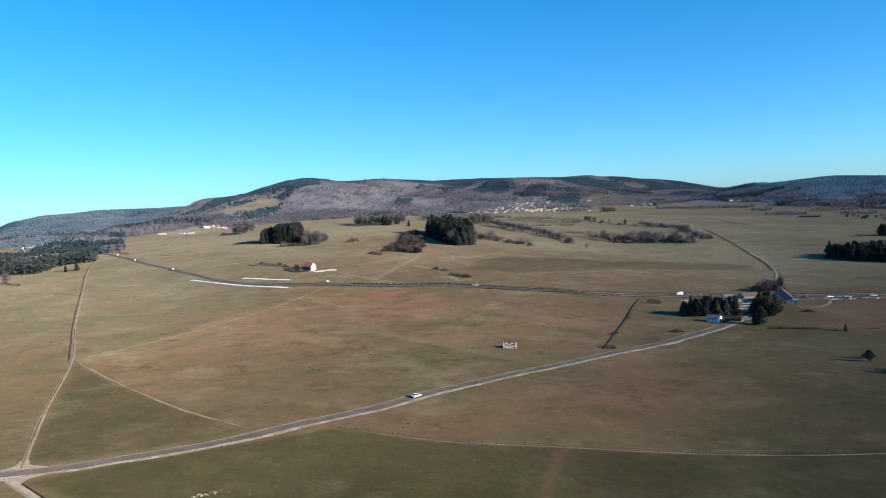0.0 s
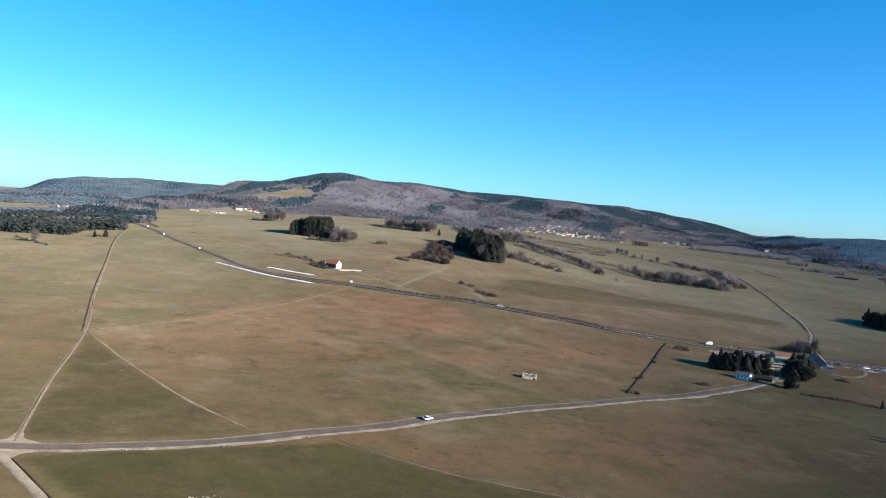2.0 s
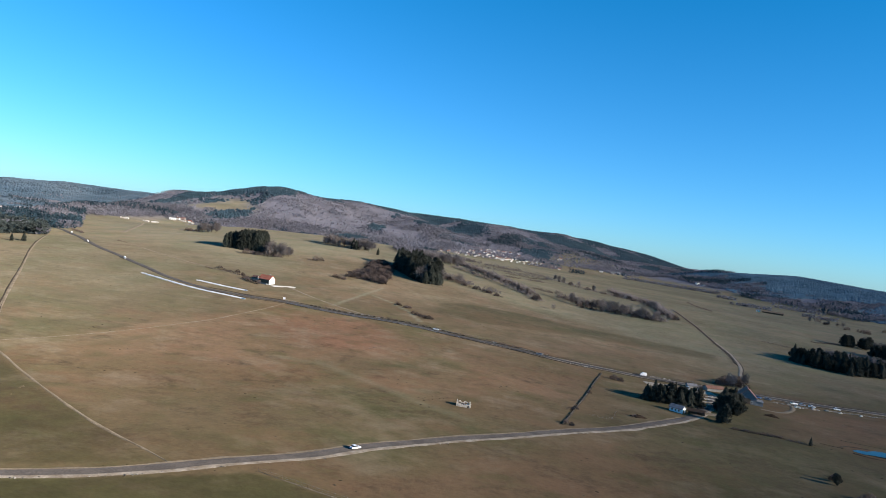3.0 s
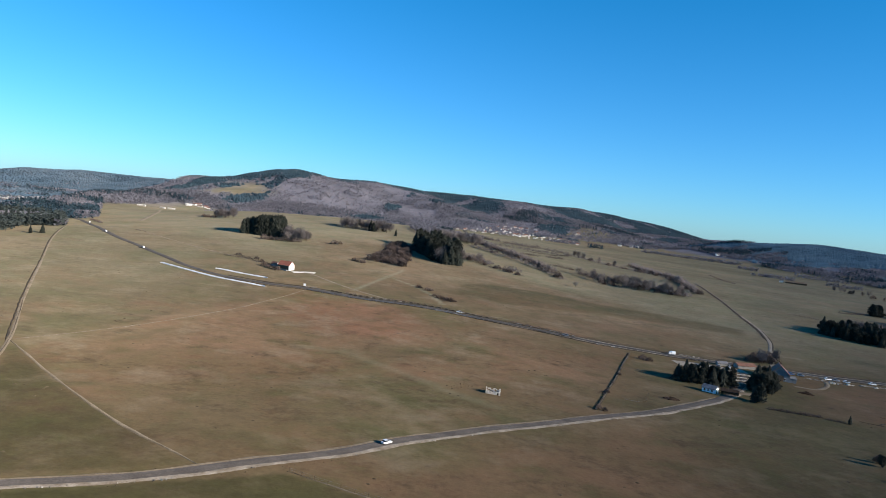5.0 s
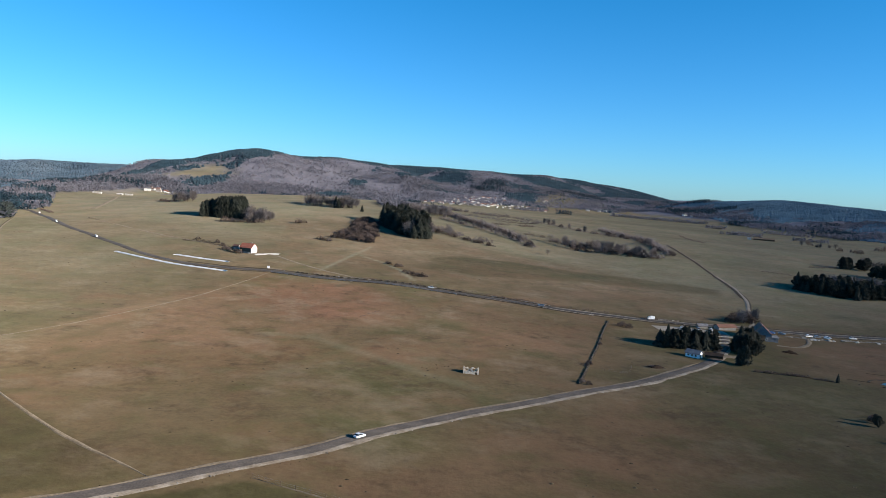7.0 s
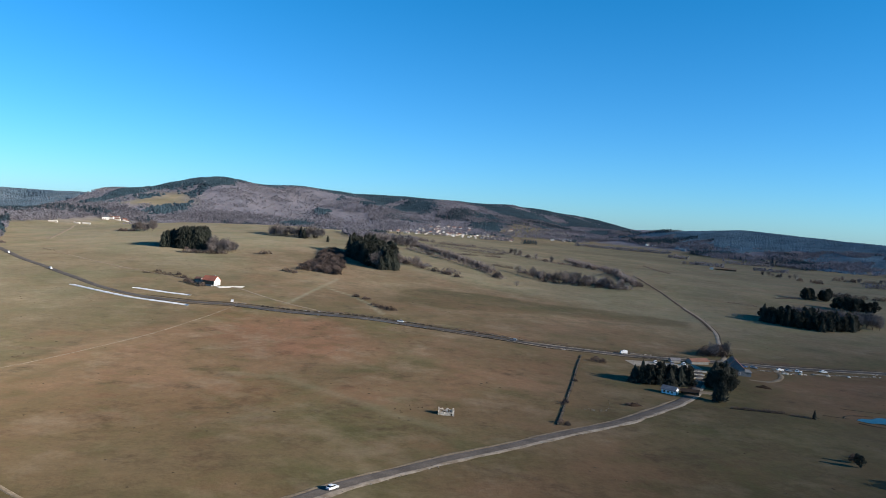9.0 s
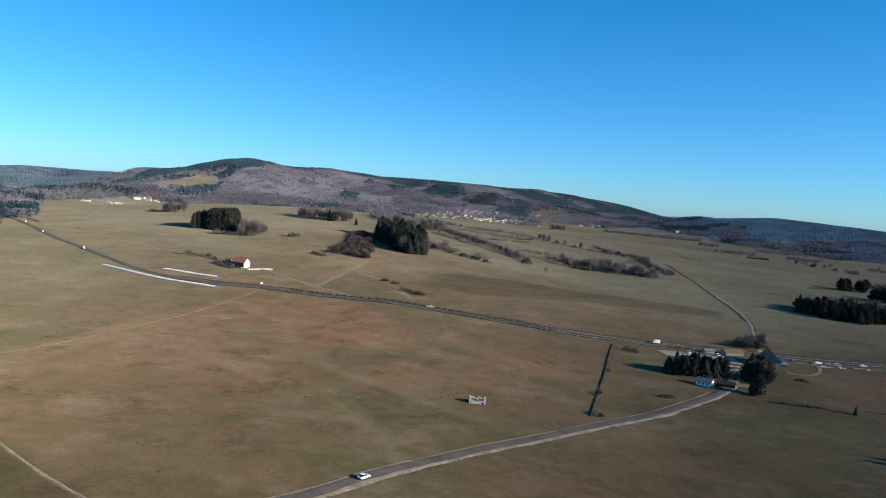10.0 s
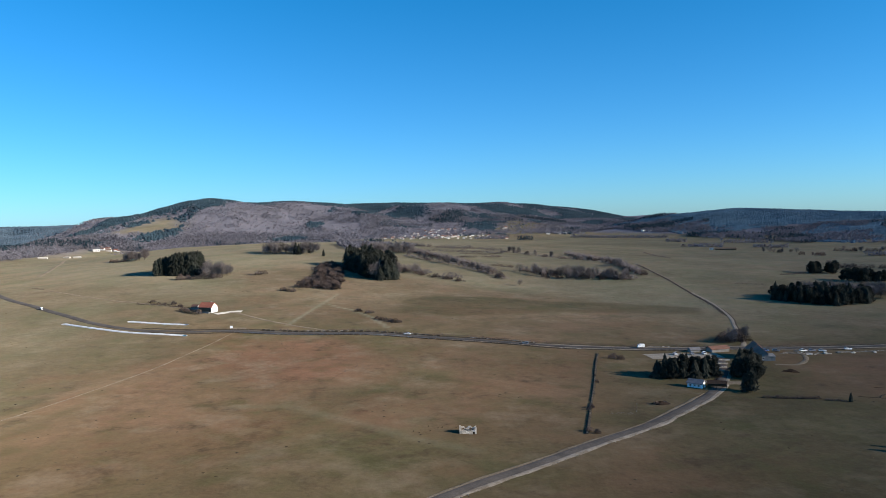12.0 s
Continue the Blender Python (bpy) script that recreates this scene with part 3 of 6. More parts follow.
def build_ground():
    xs = lines_of([(-4900, -420, 60, 0.6), (-420, -200, 44, 1), (-200, 300, 200, 1), (300, 520, 44, 1), (520, 4900, 70, 1.7), (4900, 4901, 1, 1)])
    ys = lines_of([(-700, 60, 20, 0.7), (60, 140, 16, 1), (140, 420, 112, 1), (420, 1000, 116, 1), (1000, 2700, 90, 1.2), (2700, 4950, 40, 1), (4950, 4951, 1, 1)])
    gx, gy = np.meshgrid(xs, ys)
    gz = height(gx, gy)
    n, m = gx.shape
    me = bpy.data.meshes.new("ground")
    me.vertices.add(n * m)
    me.vertices.foreach_set("co", np.stack([gx, gy, gz], -1).ravel())
    k = (np.arange(n - 1)[:, None] * m + np.arange(m - 1)[None]).ravel()
    quads = np.stack([k, k + 1, k + m + 1, k + m], 1)
    me.loops.add(quads.size)
    me.loops.foreach_set("vertex_index", quads.ravel())
    me.polygons.add(len(quads))
    me.polygons.foreach_set("loop_start", np.arange(len(quads)) * 4)
    me.polygons.foreach_set("use_smooth", np.ones(len(quads), bool))
    at = me.color_attributes.new("field", "FLOAT_COLOR", "POINT")
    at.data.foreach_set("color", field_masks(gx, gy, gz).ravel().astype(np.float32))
    me.update()
    me.validate()
    me.materials.append(GRASS)
    return tagged(new("ground", me), "rolling winter pasture of tan and olive dead grass", "ground", kind="structure")


build_ground()

# roads and tracks
ribbon("road", NEAR_ROAD, 4.0, ASPHALT, "narrow worn grey asphalt lane across the pasture", "road", 0.14, step=4)
ribbon("verge", NEAR_ROAD[1:-1], 2.0, VERGE, "pale gravel verge beside the asphalt lane", "verge", 0.10, 3.0, 0.45, 1.5, 2)
ribbon("verge", NEAR_ROAD[1:-3], 1.2, TRACK, "thin trodden grass verge beside the asphalt lane", "verge", 0.10, -2.6, 0.7, 1.5, 3)
ribbon("road", MAIN_ROAD, 4.8, TARMAC, "grey asphalt country road climbing over the saddle", "road", 0.22, step=6)
ribbon("verge", MAIN_ROAD[11:], 1.5, GRAVEL, "pale gravel verge beside the country road", "verge", 0.16, 3.8, 0.4, 4.0, 4)
ribbon("verge", MAIN_ROAD[12:], 1.2, GRAVEL, "pale gravel verge beside the country road", "verge", 0.16, -3.6, 0.4, 4.0, 5)
ribbon("ditch", MAIN_ROAD[6:], 2.2, DITCH, "dark grassy ditch along the country road", "ditch", 0.18, -5.4, 0.5, 4.0, 6)
ribbon("ditch", MAIN_ROAD[6:17], 1.6, DITCH, "dark rough grass beyond the verge", "ditch", 0.20, 5.4, 0.6, 4.0, 26)
ribbon("track", UP_TRACK[:5], 1.5, TRACK, "pale worn farm track over the pasture", "track", 0.10, 0, 0.14, 2.5, 7)
ribbon("grass_strip", UP_TRACK[:4], 0.35, DITCH, "thin dry grass strip between the track's wheel ruts", "grass", 0.135, 0, 0.9, 1.5, 30)
ribbon("track", UP_TRACK[4:], 0.8, TRACK, "narrow worn farm track climbing to the saddle", "track", 0.10, 0, 0.5, 2.5, 27)
ribbon("ditch", UP_TRACK[2:], 0.6, DITCH, "dark rough grass beside the farm track", "ditch", 0.09, -1.1, 0.8, 2.5, 28)
ribbon("track", DOWN_TRACK, 2.1, GRAVEL, "pale gravel farm track leaving the lane", "track", 0.11, 0, 0.12, 2.0, 8)
ribbon("ditch", DOWN_TRACK[1:], 0.4, DITCH, "dark grassy edge of the gravel track", "ditch", 0.10, -1.6, 0.5, 1.5, 29)


def apron(corners, label):
    """A flared patch of gravel where a track meets the lane."""
    mx, my = sum(c[0] for c in corners) / len(corners), sum(c[1] for c in corners) / len(corners)
    pts = [(mx, my)] + smooth_line(corners + [corners[0]], 1.0)[:-1].tolist()
    sh = Shape()
    sh.v = [(x, y, on_ground(x, y) + (0.15 if i == 0 else 0.11)) for i, (x, y) in enumerate(pts)]
    sh.f = [(0, i, i % (len(pts) - 1) + 1) for i in range(1, len(pts))]
    return solid("track", sh, GRAVEL, label, "track", kind="structure")


apron([(-129, 199.2), (-119, 200.2), (-107, 203.0), (-112, 198), (-112.6, 193.8), (-115.2, 194.2), (-118.5, 196.5)], "pale gravel apron where the track leaves the lane")
apron([(-125, 204.0), (-119, 204.6), (-112, 206.8), (-118, 209), (-120.6, 213), (-122.6, 212.4), (-122, 207.5)], "pale gravel apron where the farm track meets the lane")
ribbon("field_edge", LINE_A, 0.9, TRACK, "pale dry grass strip along a field edge", "field edge", 0.08, 0, 0.45, 1.4, 9)
ribbon("field_edge", LINE_B, 0.7, TRACK, "pale dry grass strip along a field edge", "field edge", 0.08, 0, 0.6, 1.6, 10)
ribbon("field_edge", LINE_C, 0.45, TRACK, "thin pale strip under a field fence", "field edge", 0.07, 0, 1.0, 0.9, 11)
ribbon("track", EAST_TRACK[:6], 3.2, GRAVEL, "pale worn track climbing from the farm", "track", 0.13, 0, 0.2, 5.0, 36)
ribbon("track", EAST_TRACK[5:], 1.6, TRACK, "worn earth track climbing beside a dark hedge bank", "track", 0.14, 0, 0.3, 5.0, 12)
ribbon("ditch", EAST_TRACK[3:], 2.0, DITCH, "dark hedge bank along the climbing track", "ditch", 0.2, -1.6, 0.4, 3.0, 13)
ribbon("ditch", EAST_TRACK[1:5], 0.8, DITCH, "dark rough bank along the climbing track", "ditch", 0.2, 1.5, 0.5, 3.0, 23)
ribbon("track", HOUSE_DRIVE, 2.2, TRACK, "pale gravel drive to the white farmhouse", "track", 0.14, 0, 0.3, 4.0, 14)
ribbon("track", HOUSE_LANE, 1.6, TRACK, "faint grass lane behind the white farmhouse", "track", 0.12, 0, 0.5, 4.0, 15)
ribbon("track", [(-530, 1515), (-470, 1330), (-407, 1129), (-365, 975)], 4.0, TRACK, "pale track down from the hillside farm", "track", 0.3, 0, 0.3, 8.0, 16)
ribbon("track", [(256, 505), (252, 490), (246, 477), (232, 465), (220, 466)], 2.6, TRACK, "pale looping track beside the farm", "track", 0.12, 0, 0.3, 3.0, 17)
ribbon("yard", [(158, 494), (172, 495), (186, 494), (202, 493)], 13, YARD, "pale gravel yard behind the farm trees", "yard", 0.12, 0, 0.1, 4.0, 20)
ribbon("yard", [(-112, 645), (-106, 649), (-100, 653), (-94, 653)], 6, CONCRETE, "pale concrete forecourt of the white farmhouse", "yard", 0.16, 0, 0.2, 3.0, 21)
ribbon("yard", [(166, 423), (172, 425), (178, 424)], 7, TRACK, "pale trodden ground between the farm sheds", "yard", 0.13, 0, 0.2, 3.0, 22)

# ---------------------------------------------------------------- trees
def spruce_shape(rng, tall, wide, layers=20, arms=15, blunt=1.6):
    """A crown of drooping tiers of boughs round a dark core, with a ragged outline."""
    sh = Shape()
    for i in range(layers):
        u = i / (layers - 1)
        z = tall * (0.05 + 0.93 * u)
        r = wide * (1 - u ** blunt) ** (1.44 / blunt) * rng.uniform(0.8, 1.15) * (0.75 + 0.25 * min(1, 4 * u + 0.3)) + 0.45 * (tall / 10)
        for k in range(max(5, int(arms * (1 - 0.55 * u)))):
            a = rng.uniform(0, math.tau)
            ln = r * rng.uniform(0.6, 1.25)
            c, s = math.cos(a), math.sin(a)
            w = ln * rng.uniform(0.18, 0.32)
            drop = ln * rng.uniform(0.25, 0.5)
            h = tall / layers * 1.1
            pts = [(0.1 * c, 0.1 * s, z + h), (c * ln * 0.6 - s * w, s * ln * 0.6 + c * w, z - drop * 0.4),
                   (c * ln, s * ln, z - drop), (c * ln * 0.6 + s * w, s * ln * 0.6 - c * w, z - drop * 0.4), (c * ln * 0.55, s * ln * 0.55, z + h * 0.45)]
            sh.add(pts, [(0, 1, 4), (4, 1, 2), (4, 2, 3), (0, 4, 3)])
    n = 7
    ring = [[(wide * 0.55 * f * math.cos(k * math.tau / n), wide * 0.55 * f * math.sin(k * math.tau / n), tall * z) for k in range(n)] for f, z in ((0.8, 0.05), (1.15, 0.25), (0.95, 0.6), (0.08 if blunt < 2 else 0.5, 0.97 if blunt < 2 else 0.9))]
    sh.add([p for r in ring for p in r], [(i * n + k, i * n + (k + 1) % n, (i + 1) * n + (k + 1) % n, (i + 1) * n + k) for i in range(3) for k in range(n)])
    return sh


def pine_shape(rng, tall, wide, clumps=34):
    """A broad uneven evergreen crown built of many ragged tufts."""
    sh = Shape()
    for i in range(clumps):
        u = rng.uniform(0.12, 1.0) ** 0.8
        a, r = rng.uniform(0, math.tau), wide * (1 - u ** 2.2) ** 0.6 * rng.uniform(0.25, 0.8)
        c = Vector((r * math.cos(a), r * math.sin(a), tall * u * 0.9))
        size = wide * rng.uniform(0.28, 0.5) * (1.15 - 0.5 * u)
        for _ in range(26):
            d = Vector(rng.normal(0, 1, 3)).normalized()
            d.z *= 0.75
            p = c + d * size * rng.uniform(0.5, 1.0)
            out = (d + Vector((0, 0, 0.25))).normalized() * size * rng.uniform(0.35, 0.7)
            w = out.orthogonal().normalized() * size * rng.uniform(0.22, 0.4)
            q = w.cross(out.normalized())
            sh.add([p - w, p + w, p + out, p + q], [(0, 1, 2), (0, 3, 2), (1, 2, 3)])
    n = 7
    ring = [[(wide * f * math.cos(k * math.tau / n), wide * f * math.sin(k * math.tau / n), tall * z) for k in range(n)] for f, z in ((0.28, 0.1), (0.36, 0.35), (0.26, 0.6), (0.05, 0.8))]
    sh.add([p for r in ring for p in r], [(i * n + k, i * n + (k + 1) % n, (i + 1) * n + (k + 1) % n, (i + 1) * n + k) for i in range(3) for k in range(n)])
    return sh


def bare_tree_shapes(rng, tall, wide, twigs=420, low=0.12):
    """Trunk and limbs, and a crown of fine bare twigs."""
    limbs, crown = Shape(), Shape()
    limbs.tube([(0, 0, -0.3), (rng.uniform(-.2, .2), rng.uniform(-.2, .2), tall * low), (rng.uniform(-.5, .5), rng.uniform(-.5, .5), tall * 0.9)], [tall * 0.022, tall * 0.016, tall * 0.003], 6)
    tips = [(0, 0, tall * 0.88), (0, 0, tall * 0.7)]
    for i in range(16):
        a, z0 = i * 2.4 + rng.uniform(-.4, .4), tall * (low + (0.72 - low) * (i / 15) * rng.uniform(0.8, 1.1))
        reach = wide * rng.uniform(0.55, 1.0) * (1.0 - 0.55 * (z0 / tall) ** 2)
        z1 = min(tall * 0.97, z0 + reach * rng.uniform(0.6, 1.2))
        p = (reach * math.cos(a), reach * math.sin(a), z1)
        mid = (p[0] * 0.5, p[1] * 0.5, z0 + (z1 - z0) * 0.4)
        limbs.tube([(0, 0, z0), mid, p], [tall * 0.010, tall * 0.007, tall * 0.002], 4, False)
        tips += [mid, p, p]
    for _ in range(twigs):
        b = Vector(tips[rng.integers(len(tips))])
        g = Vector(rng.normal(0, 1, 3))
        p = b * rng.uniform(0.75, 1.1) + Vector((g.x * wide * 0.22, g.y * wide * 0.22, abs(g.z) * tall * 0.09 - tall * 0.03))
        d = (Vector((p.x, p.y, tall * 0.25)).normalized() + Vector(rng.normal(0, 0.45, 3))).normalized() * rng.uniform(0.07, 0.15) * tall
        w = d.orthogonal().normalized() * tall * rng.uniform(0.007, 0.015)
        crown.add([p, p + d * 0.5 + w, p + d, p + d * 0.5 - w], [(0, 1, 2), (0, 2, 3)])
    return limbs, crown


def shrub_shapes(rng, tall, wide, twigs=380):
    stems, crown = Shape(), Shape()
    for i in range(7):
        a = i * 0.9 + rng.uniform(-.3, .3)
        r = wide * rng.uniform(0.3, 0.7)
        stems.tube([(0, 0, -0.2), (r * 0.4 * math.cos(a), r * 0.4 * math.sin(a), tall * 0.4), (r * math.cos(a), r * math.sin(a), tall * rng.uniform(0.7, 0.95))], [0.07, 0.05, 0.02], 4, False)
    for _ in range(twigs):
        a, r = rng.uniform(0, math.tau), wide * math.sqrt(rng.uniform(0, 1)) * 0.95
        z = tall * (1 - (r / wide) ** 2 * 0.75) * rng.uniform(0.15, 1.0)
        p = Vector((r * math.cos(a), r * math.sin(a), z))
        d = (Vector((p.x, p.y, tall * 0.5)).normalized() + Vector(rng.normal(0, 0.5, 3))).normalized() * rng.uniform(0.15, 0.34) * tall
        w = d.orthogonal().normalized() * tall * rng.uniform(0.018, 0.04)
        crown.add([p, p + d * 0.5 + w, p + d, p + d * 0.5 - w], [(0, 1, 2), (0, 2, 3)])
    return stems, crown


rng = np.random.default_rng(11)


def spruce_model(tall, wide, label, blunt=1.6):
    ob = thing("spruce", pose(0, 0, 0), label, "tree", "spruces")
    part("trunk", Shape().tube([(0, 0, -0.6), (0, 0, tall * 0.5), (0, 0, tall * 0.96)], [tall * 0.017, tall * 0.012, 0.02], 7), BARK, ob, "grey-brown trunk")
    part("crown", spruce_shape(rng, tall, wide, blunt=blunt), SPRUCE, ob, "dark drooping needle boughs")
    return ob


def pine_model(tall, wide, label):
    ob = thing("evergreen_tree", pose(0, 0, 0), label, "tree", "evergreens")
    part("trunk", Shape().tube([(0, 0, -0.6), (0, 0, tall * 0.5), (0, 0, tall * 0.85)], [tall * 0.022, tall * 0.014, 0.03], 7), BARK, ob, "grey-brown trunk")
    part("crown", pine_shape(rng, tall, wide), SPRUCE, ob, "dark ragged evergreen tufts")
    return ob


def bare_model(name, tall, wide, material, label, group, twigs=760):
    ob = thing(name, pose(0, 0, 0), label, "tree", group)
    limbs, crown = bare_tree_shapes(rng, tall, wide, twigs)
    part("trunk", limbs, BARK, ob, "grey trunk with spreading limbs")
    part("crown", crown, material, ob, "leafless twigs")
    return ob


def shrub_model(tall, wide, material, label, group, twigs=380):
    ob = thing("shrub", pose(0, 0, 0), label, "shrub", group)
    stems, crown = shrub_shapes(rng, tall, wide, twigs)
    part("stem", stems, BARK, ob)
    part("crown", crown, material, ob, "leafless brown twigs")
    return ob


class Stock:
    """Models of one kind; the first use of each takes the model itself, later uses copy it."""
    def __init__(self, models):
        self.models, self.used = models, set()

    def plant(self, x, y, size=1.0, label="", group="", turn=None, tall=1.0):
        k = int(rng.integers(len(self.models)))
        ob = self.models[k]
        m = stand(x, y, rng.uniform(0, 360) if turn is None else turn, 0.15) 
        if k in self.used:
            got = copy_thing(ob, m)
        else:
            self.used.add(k)
            got = ob
            got.matrix_basis = m
        got.scale = (size, size, size * tall)
        return tagged(got, label, "", group)


SPRUCES = Stock([spruce_model(10, 2.6, "tall dark spruce in a dense stand"), spruce_model(10, 2.7, "tall dark spruce in a dense stand"), spruce_model(10, 2.3, "tall dark spruce in a dense stand"), spruce_model(9, 3.4, "tall dark spruce in a dense stand")])
BLUNT = Stock([spruce_model(10, 2.0, "tall blunt-topped spruce in a dense stand", 3.2), spruce_model(10, 2.3, "tall blunt-topped spruce in a dense stand", 2.6), spruce_model(9.5, 1.8, "tall blunt-topped spruce in a dense stand", 3.6)])
PINES = Stock([pine_model(10, 3.6, "dark ragged evergreen tree"), pine_model(10, 3.0, "dark ragged evergreen tree"), pine_model(10, 4.2, "dark ragged evergreen tree")])
BARE = Stock([bare_model("bare_tree", 10, 3.2, TWIGS, "leafless grey-brown tree in the hedgerow", "bare trees"), bare_model("bare_tree", 10, 2.5, TWIGS, "leafless grey-brown tree in the hedgerow", "bare trees"), bare_model("bare_tree", 10, 3.7, TWIGS, "leafless grey-brown tree in the hedgerow", "bare trees", 860)])
SHRUBS = Stock([shrub_model(4, 3.2, SCRUB, "leafless dark brown shrub on the pasture", "shrubs"), shrub_model(4, 3.8, SCRUB, "leafless dark brown shrub on the pasture", "shrubs", 460), shrub_model(4, 2.7, SCRUB, "leafless dark brown shrub on the pasture", "shrubs")])


def scatter(corners, gap):
    """Uneven planting places inside an outline."""
    xs, ys = [c[0] for c in corners], [c[1] for c in corners]
    out = []
    y = min(ys)
    row = 0
    while y < max(ys):
        x = min(xs) + (row % 2) * gap / 2
        while x < max(xs):
            px, py = x + rng.uniform(-.38, .38) * gap, y + rng.uniform(-.38, .38) * gap
            if inside(np.array([px]), np.array([py]), corners, 0.01)[0] > 0.5:
                out.append((px, py))
            x += gap
        y += gap * 0.87
        row += 1
    return out


def hedge(pts, gap, low, high, label, trees=0.15, group="hedgerow"):
    for x, y in smooth_line(pts, gap):
        x, y = x + rng.uniform(-.35, .35) * gap, y + rng.uniform(-.5, .5) * gap
        if rng.uniform() < trees:
            BARE.plant(x, y, rng.uniform(0.7, 1.15), "leafless grey tree standing in a hedgerow", group)
        elif rng.uniform() < 0.93:
            SHRUBS.plant(x, y, rng.uniform(low, high) / 4, label, group)


def brush(pts, gap, low, high, label, material=SCRUB, wide=1.0, twigs=46):
    """A line of dense leafless brush, too tangled to count, as one object."""
    sh = Shape()
    for x, y in smooth_line(pts, gap):
        x, y = x + rng.uniform(-.4, .4) * gap, y + rng.uniform(-.6, .6) * gap
        z, tall = on_ground(x, y), rng.uniform(low, high)
        r0 = wide * tall * rng.uniform(0.6, 0.9)
        for _ in range(twigs):
            a, r = rng.uniform(0, math.tau), r0 * math.sqrt(rng.uniform(0, 1))
            h = tall * (1 - 0.7 * (r / r0) ** 2) * rng.uniform(0.05, 0.95)
            p = Vector((x + r * math.cos(a), y + r * math.sin(a), z + h))
            d = (Vector((math.cos(a), math.sin(a), 0.9)) + Vector(rng.normal(0, 0.5, 3))).normalized() * rng.uniform(0.2, 0.4) * tall
            w = d.orthogonal().normalized() * tall * rng.uniform(0.04, 0.08)
            sh.add([p, p + d * 0.5 + w, p + d, p + d * 0.5 - w], [(0, 1, 2), (0, 2, 3)])
    return solid("brush", sh, material, label, "brush", kind="stuff")


# spruce stand on the slope above the white farmhouse, with bare trees beside it
for x, y in scatter([(-208, 858), (-193, 855), (-190, 882), (-204, 886)], 4.4):
    BLUNT.plant(x, y, rng.uniform(1.6, 1.85), "dark spruce at the lower end of the farmhouse block", "spruces above the farmhouse")
for x, y in scatter([(-191, 855), (-166, 852), (-163, 876), (-187, 884)], 4.6):
    BLUNT.plant(x, y, rng.uniform(2.0, 2.3), "tall dark spruce in a block above the farmhouse", "spruces above the farmhouse")
for x, y in scatter([(-160, 836), (-133, 840), (-128, 862), (-157, 866)], 6.4):
    BARE.plant(x, y, rng.uniform(0.9, 1.45), "leafless grey tree beside the spruce block", "bare trees by the spruce block")
for x, y in ((-176, 826), (-170, 829), (-164, 827), (-158, 831), (-150, 829), (-144, 833), (-105, 850), (-101, 856)):
    SHRUBS.plant(x, y, rng.uniform(0.9, 1.4), "brown shrub at the foot of the spruce block")

# middle spruce wood with scrub on its bank
for x, y in scatter([(-21, 930), (-8, 880), (7, 836), (19, 822), (33, 834), (34, 890), (20, 930), (2, 965)], 6.4):
    pick = rng.uniform()
    (SPRUCES if pick < 0.45 else BLUNT if pick < 0.7 else PINES).plant(x, y, rng.uniform(1.5, 2.2) + 0.5 * (y - 822) / 140, "tall dark evergreen in the middle wood", "evergreens of the middle wood")
for x, y in scatter([(-60, 768), (-24, 758), (-21, 895), (-32, 955), (-46, 920), (-50, 830)], 5.6):
    SHRUBS.plant(x, y, rng.uniform(0.6, 1.6), "dense leafless brown scrub on a bank", "scrub on the bank")
for x, y in ((-68, 750), (-63, 747), (-72, 752)):
    SHRUBS.plant(x, y, rng.uniform(0.7, 1.0), "low brown bush on open pasture")
SPRUCES.plant(-47, 1040, 0.9, "lone young spruce on the rise")
for x, y in ((26, 838), (31, 846), (35, 856), (30, 868), (36, 880), (12, 832)):
    BARE.plant(x, y, rng.uniform(1.2, 1.7), "leafless pale tree at the edge of the middle wood", "bare trees behind the wood")
for x, y in scatter([(10, 1130), (75, 1120), (80, 1190), (5, 1200)], 12):
    BARE.plant(x, y, rng.uniform(1.0, 1.5), "leafless tree behind the middle wood", "bare trees behind the wood")

# hedgerows across the far pasture
def broad_hedge(pts, gap, low, high, label):
    """A broad soft band of leafless bushes: a dark foot with a paler, taller crest of twigs behind."""
    brush(pts, gap, low * 0.6, high * 0.6, label + ", dark at its foot", SCRUB, 1.0, 40)
    brush([(x + 3.5, y + 6) for x, y in pts], gap, low, high, label, TWIGS, 0.8, 60)


broad_hedge([(72, 1184), (89, 1127), (107, 1069), (123, 1002), (137, 952), (145, 914)], 3.4, 4.5, 8.5, "long leafless grey hedge down the pasture slope")
broad_hedge([(83, 1434), (109, 1367), (147, 1343), (192, 1382), (249, 1381)], 6.5, 4.0, 8.0, "distant leafless grey hedge")
broad_hedge([(341, 1279), (338, 1143), (346, 1086), (330, 984), (324, 925)], 4.0, 4.5, 9.0, "leafless grey hedge beside the climbing track")
broad_hedge([(188, 940), (209, 927), (226, 912), (245, 905)], 3.4, 5.0, 9.0, "broad leafless grey thicket on the pasture")
broad_hedge([(250, 905), (262, 894), (273, 867), (290, 860)], 3.4, 5.0, 9.0, "broad leafless grey thicket on the pasture")
broad_hedge([(40, 925), (57, 900), (68, 880)], 3.0, 4.0, 7.0, "leafless grey bushes on the pasture slope")
brush([(86, 863), (101, 858)], 2.4, 3.0, 6.5, "leafless grey bushes on the pasture slope", TWIGS)
brush([(146, 1153), (178, 1162)], 3, 1.8, 3.0, "thin dark hedge on the far pasture")
brush([(181, 1154), (218, 1213)], 3, 1.6, 2.6, "thin dark hedge on the far pasture")
brush([(160, 985), (184, 973)], 2.6, 2.0, 4.0, "short dark hedge on the far pasture")
brush([(473, 2255), (514, 2223)], 5, 5, 8, "dark distant hedge on the far flat")
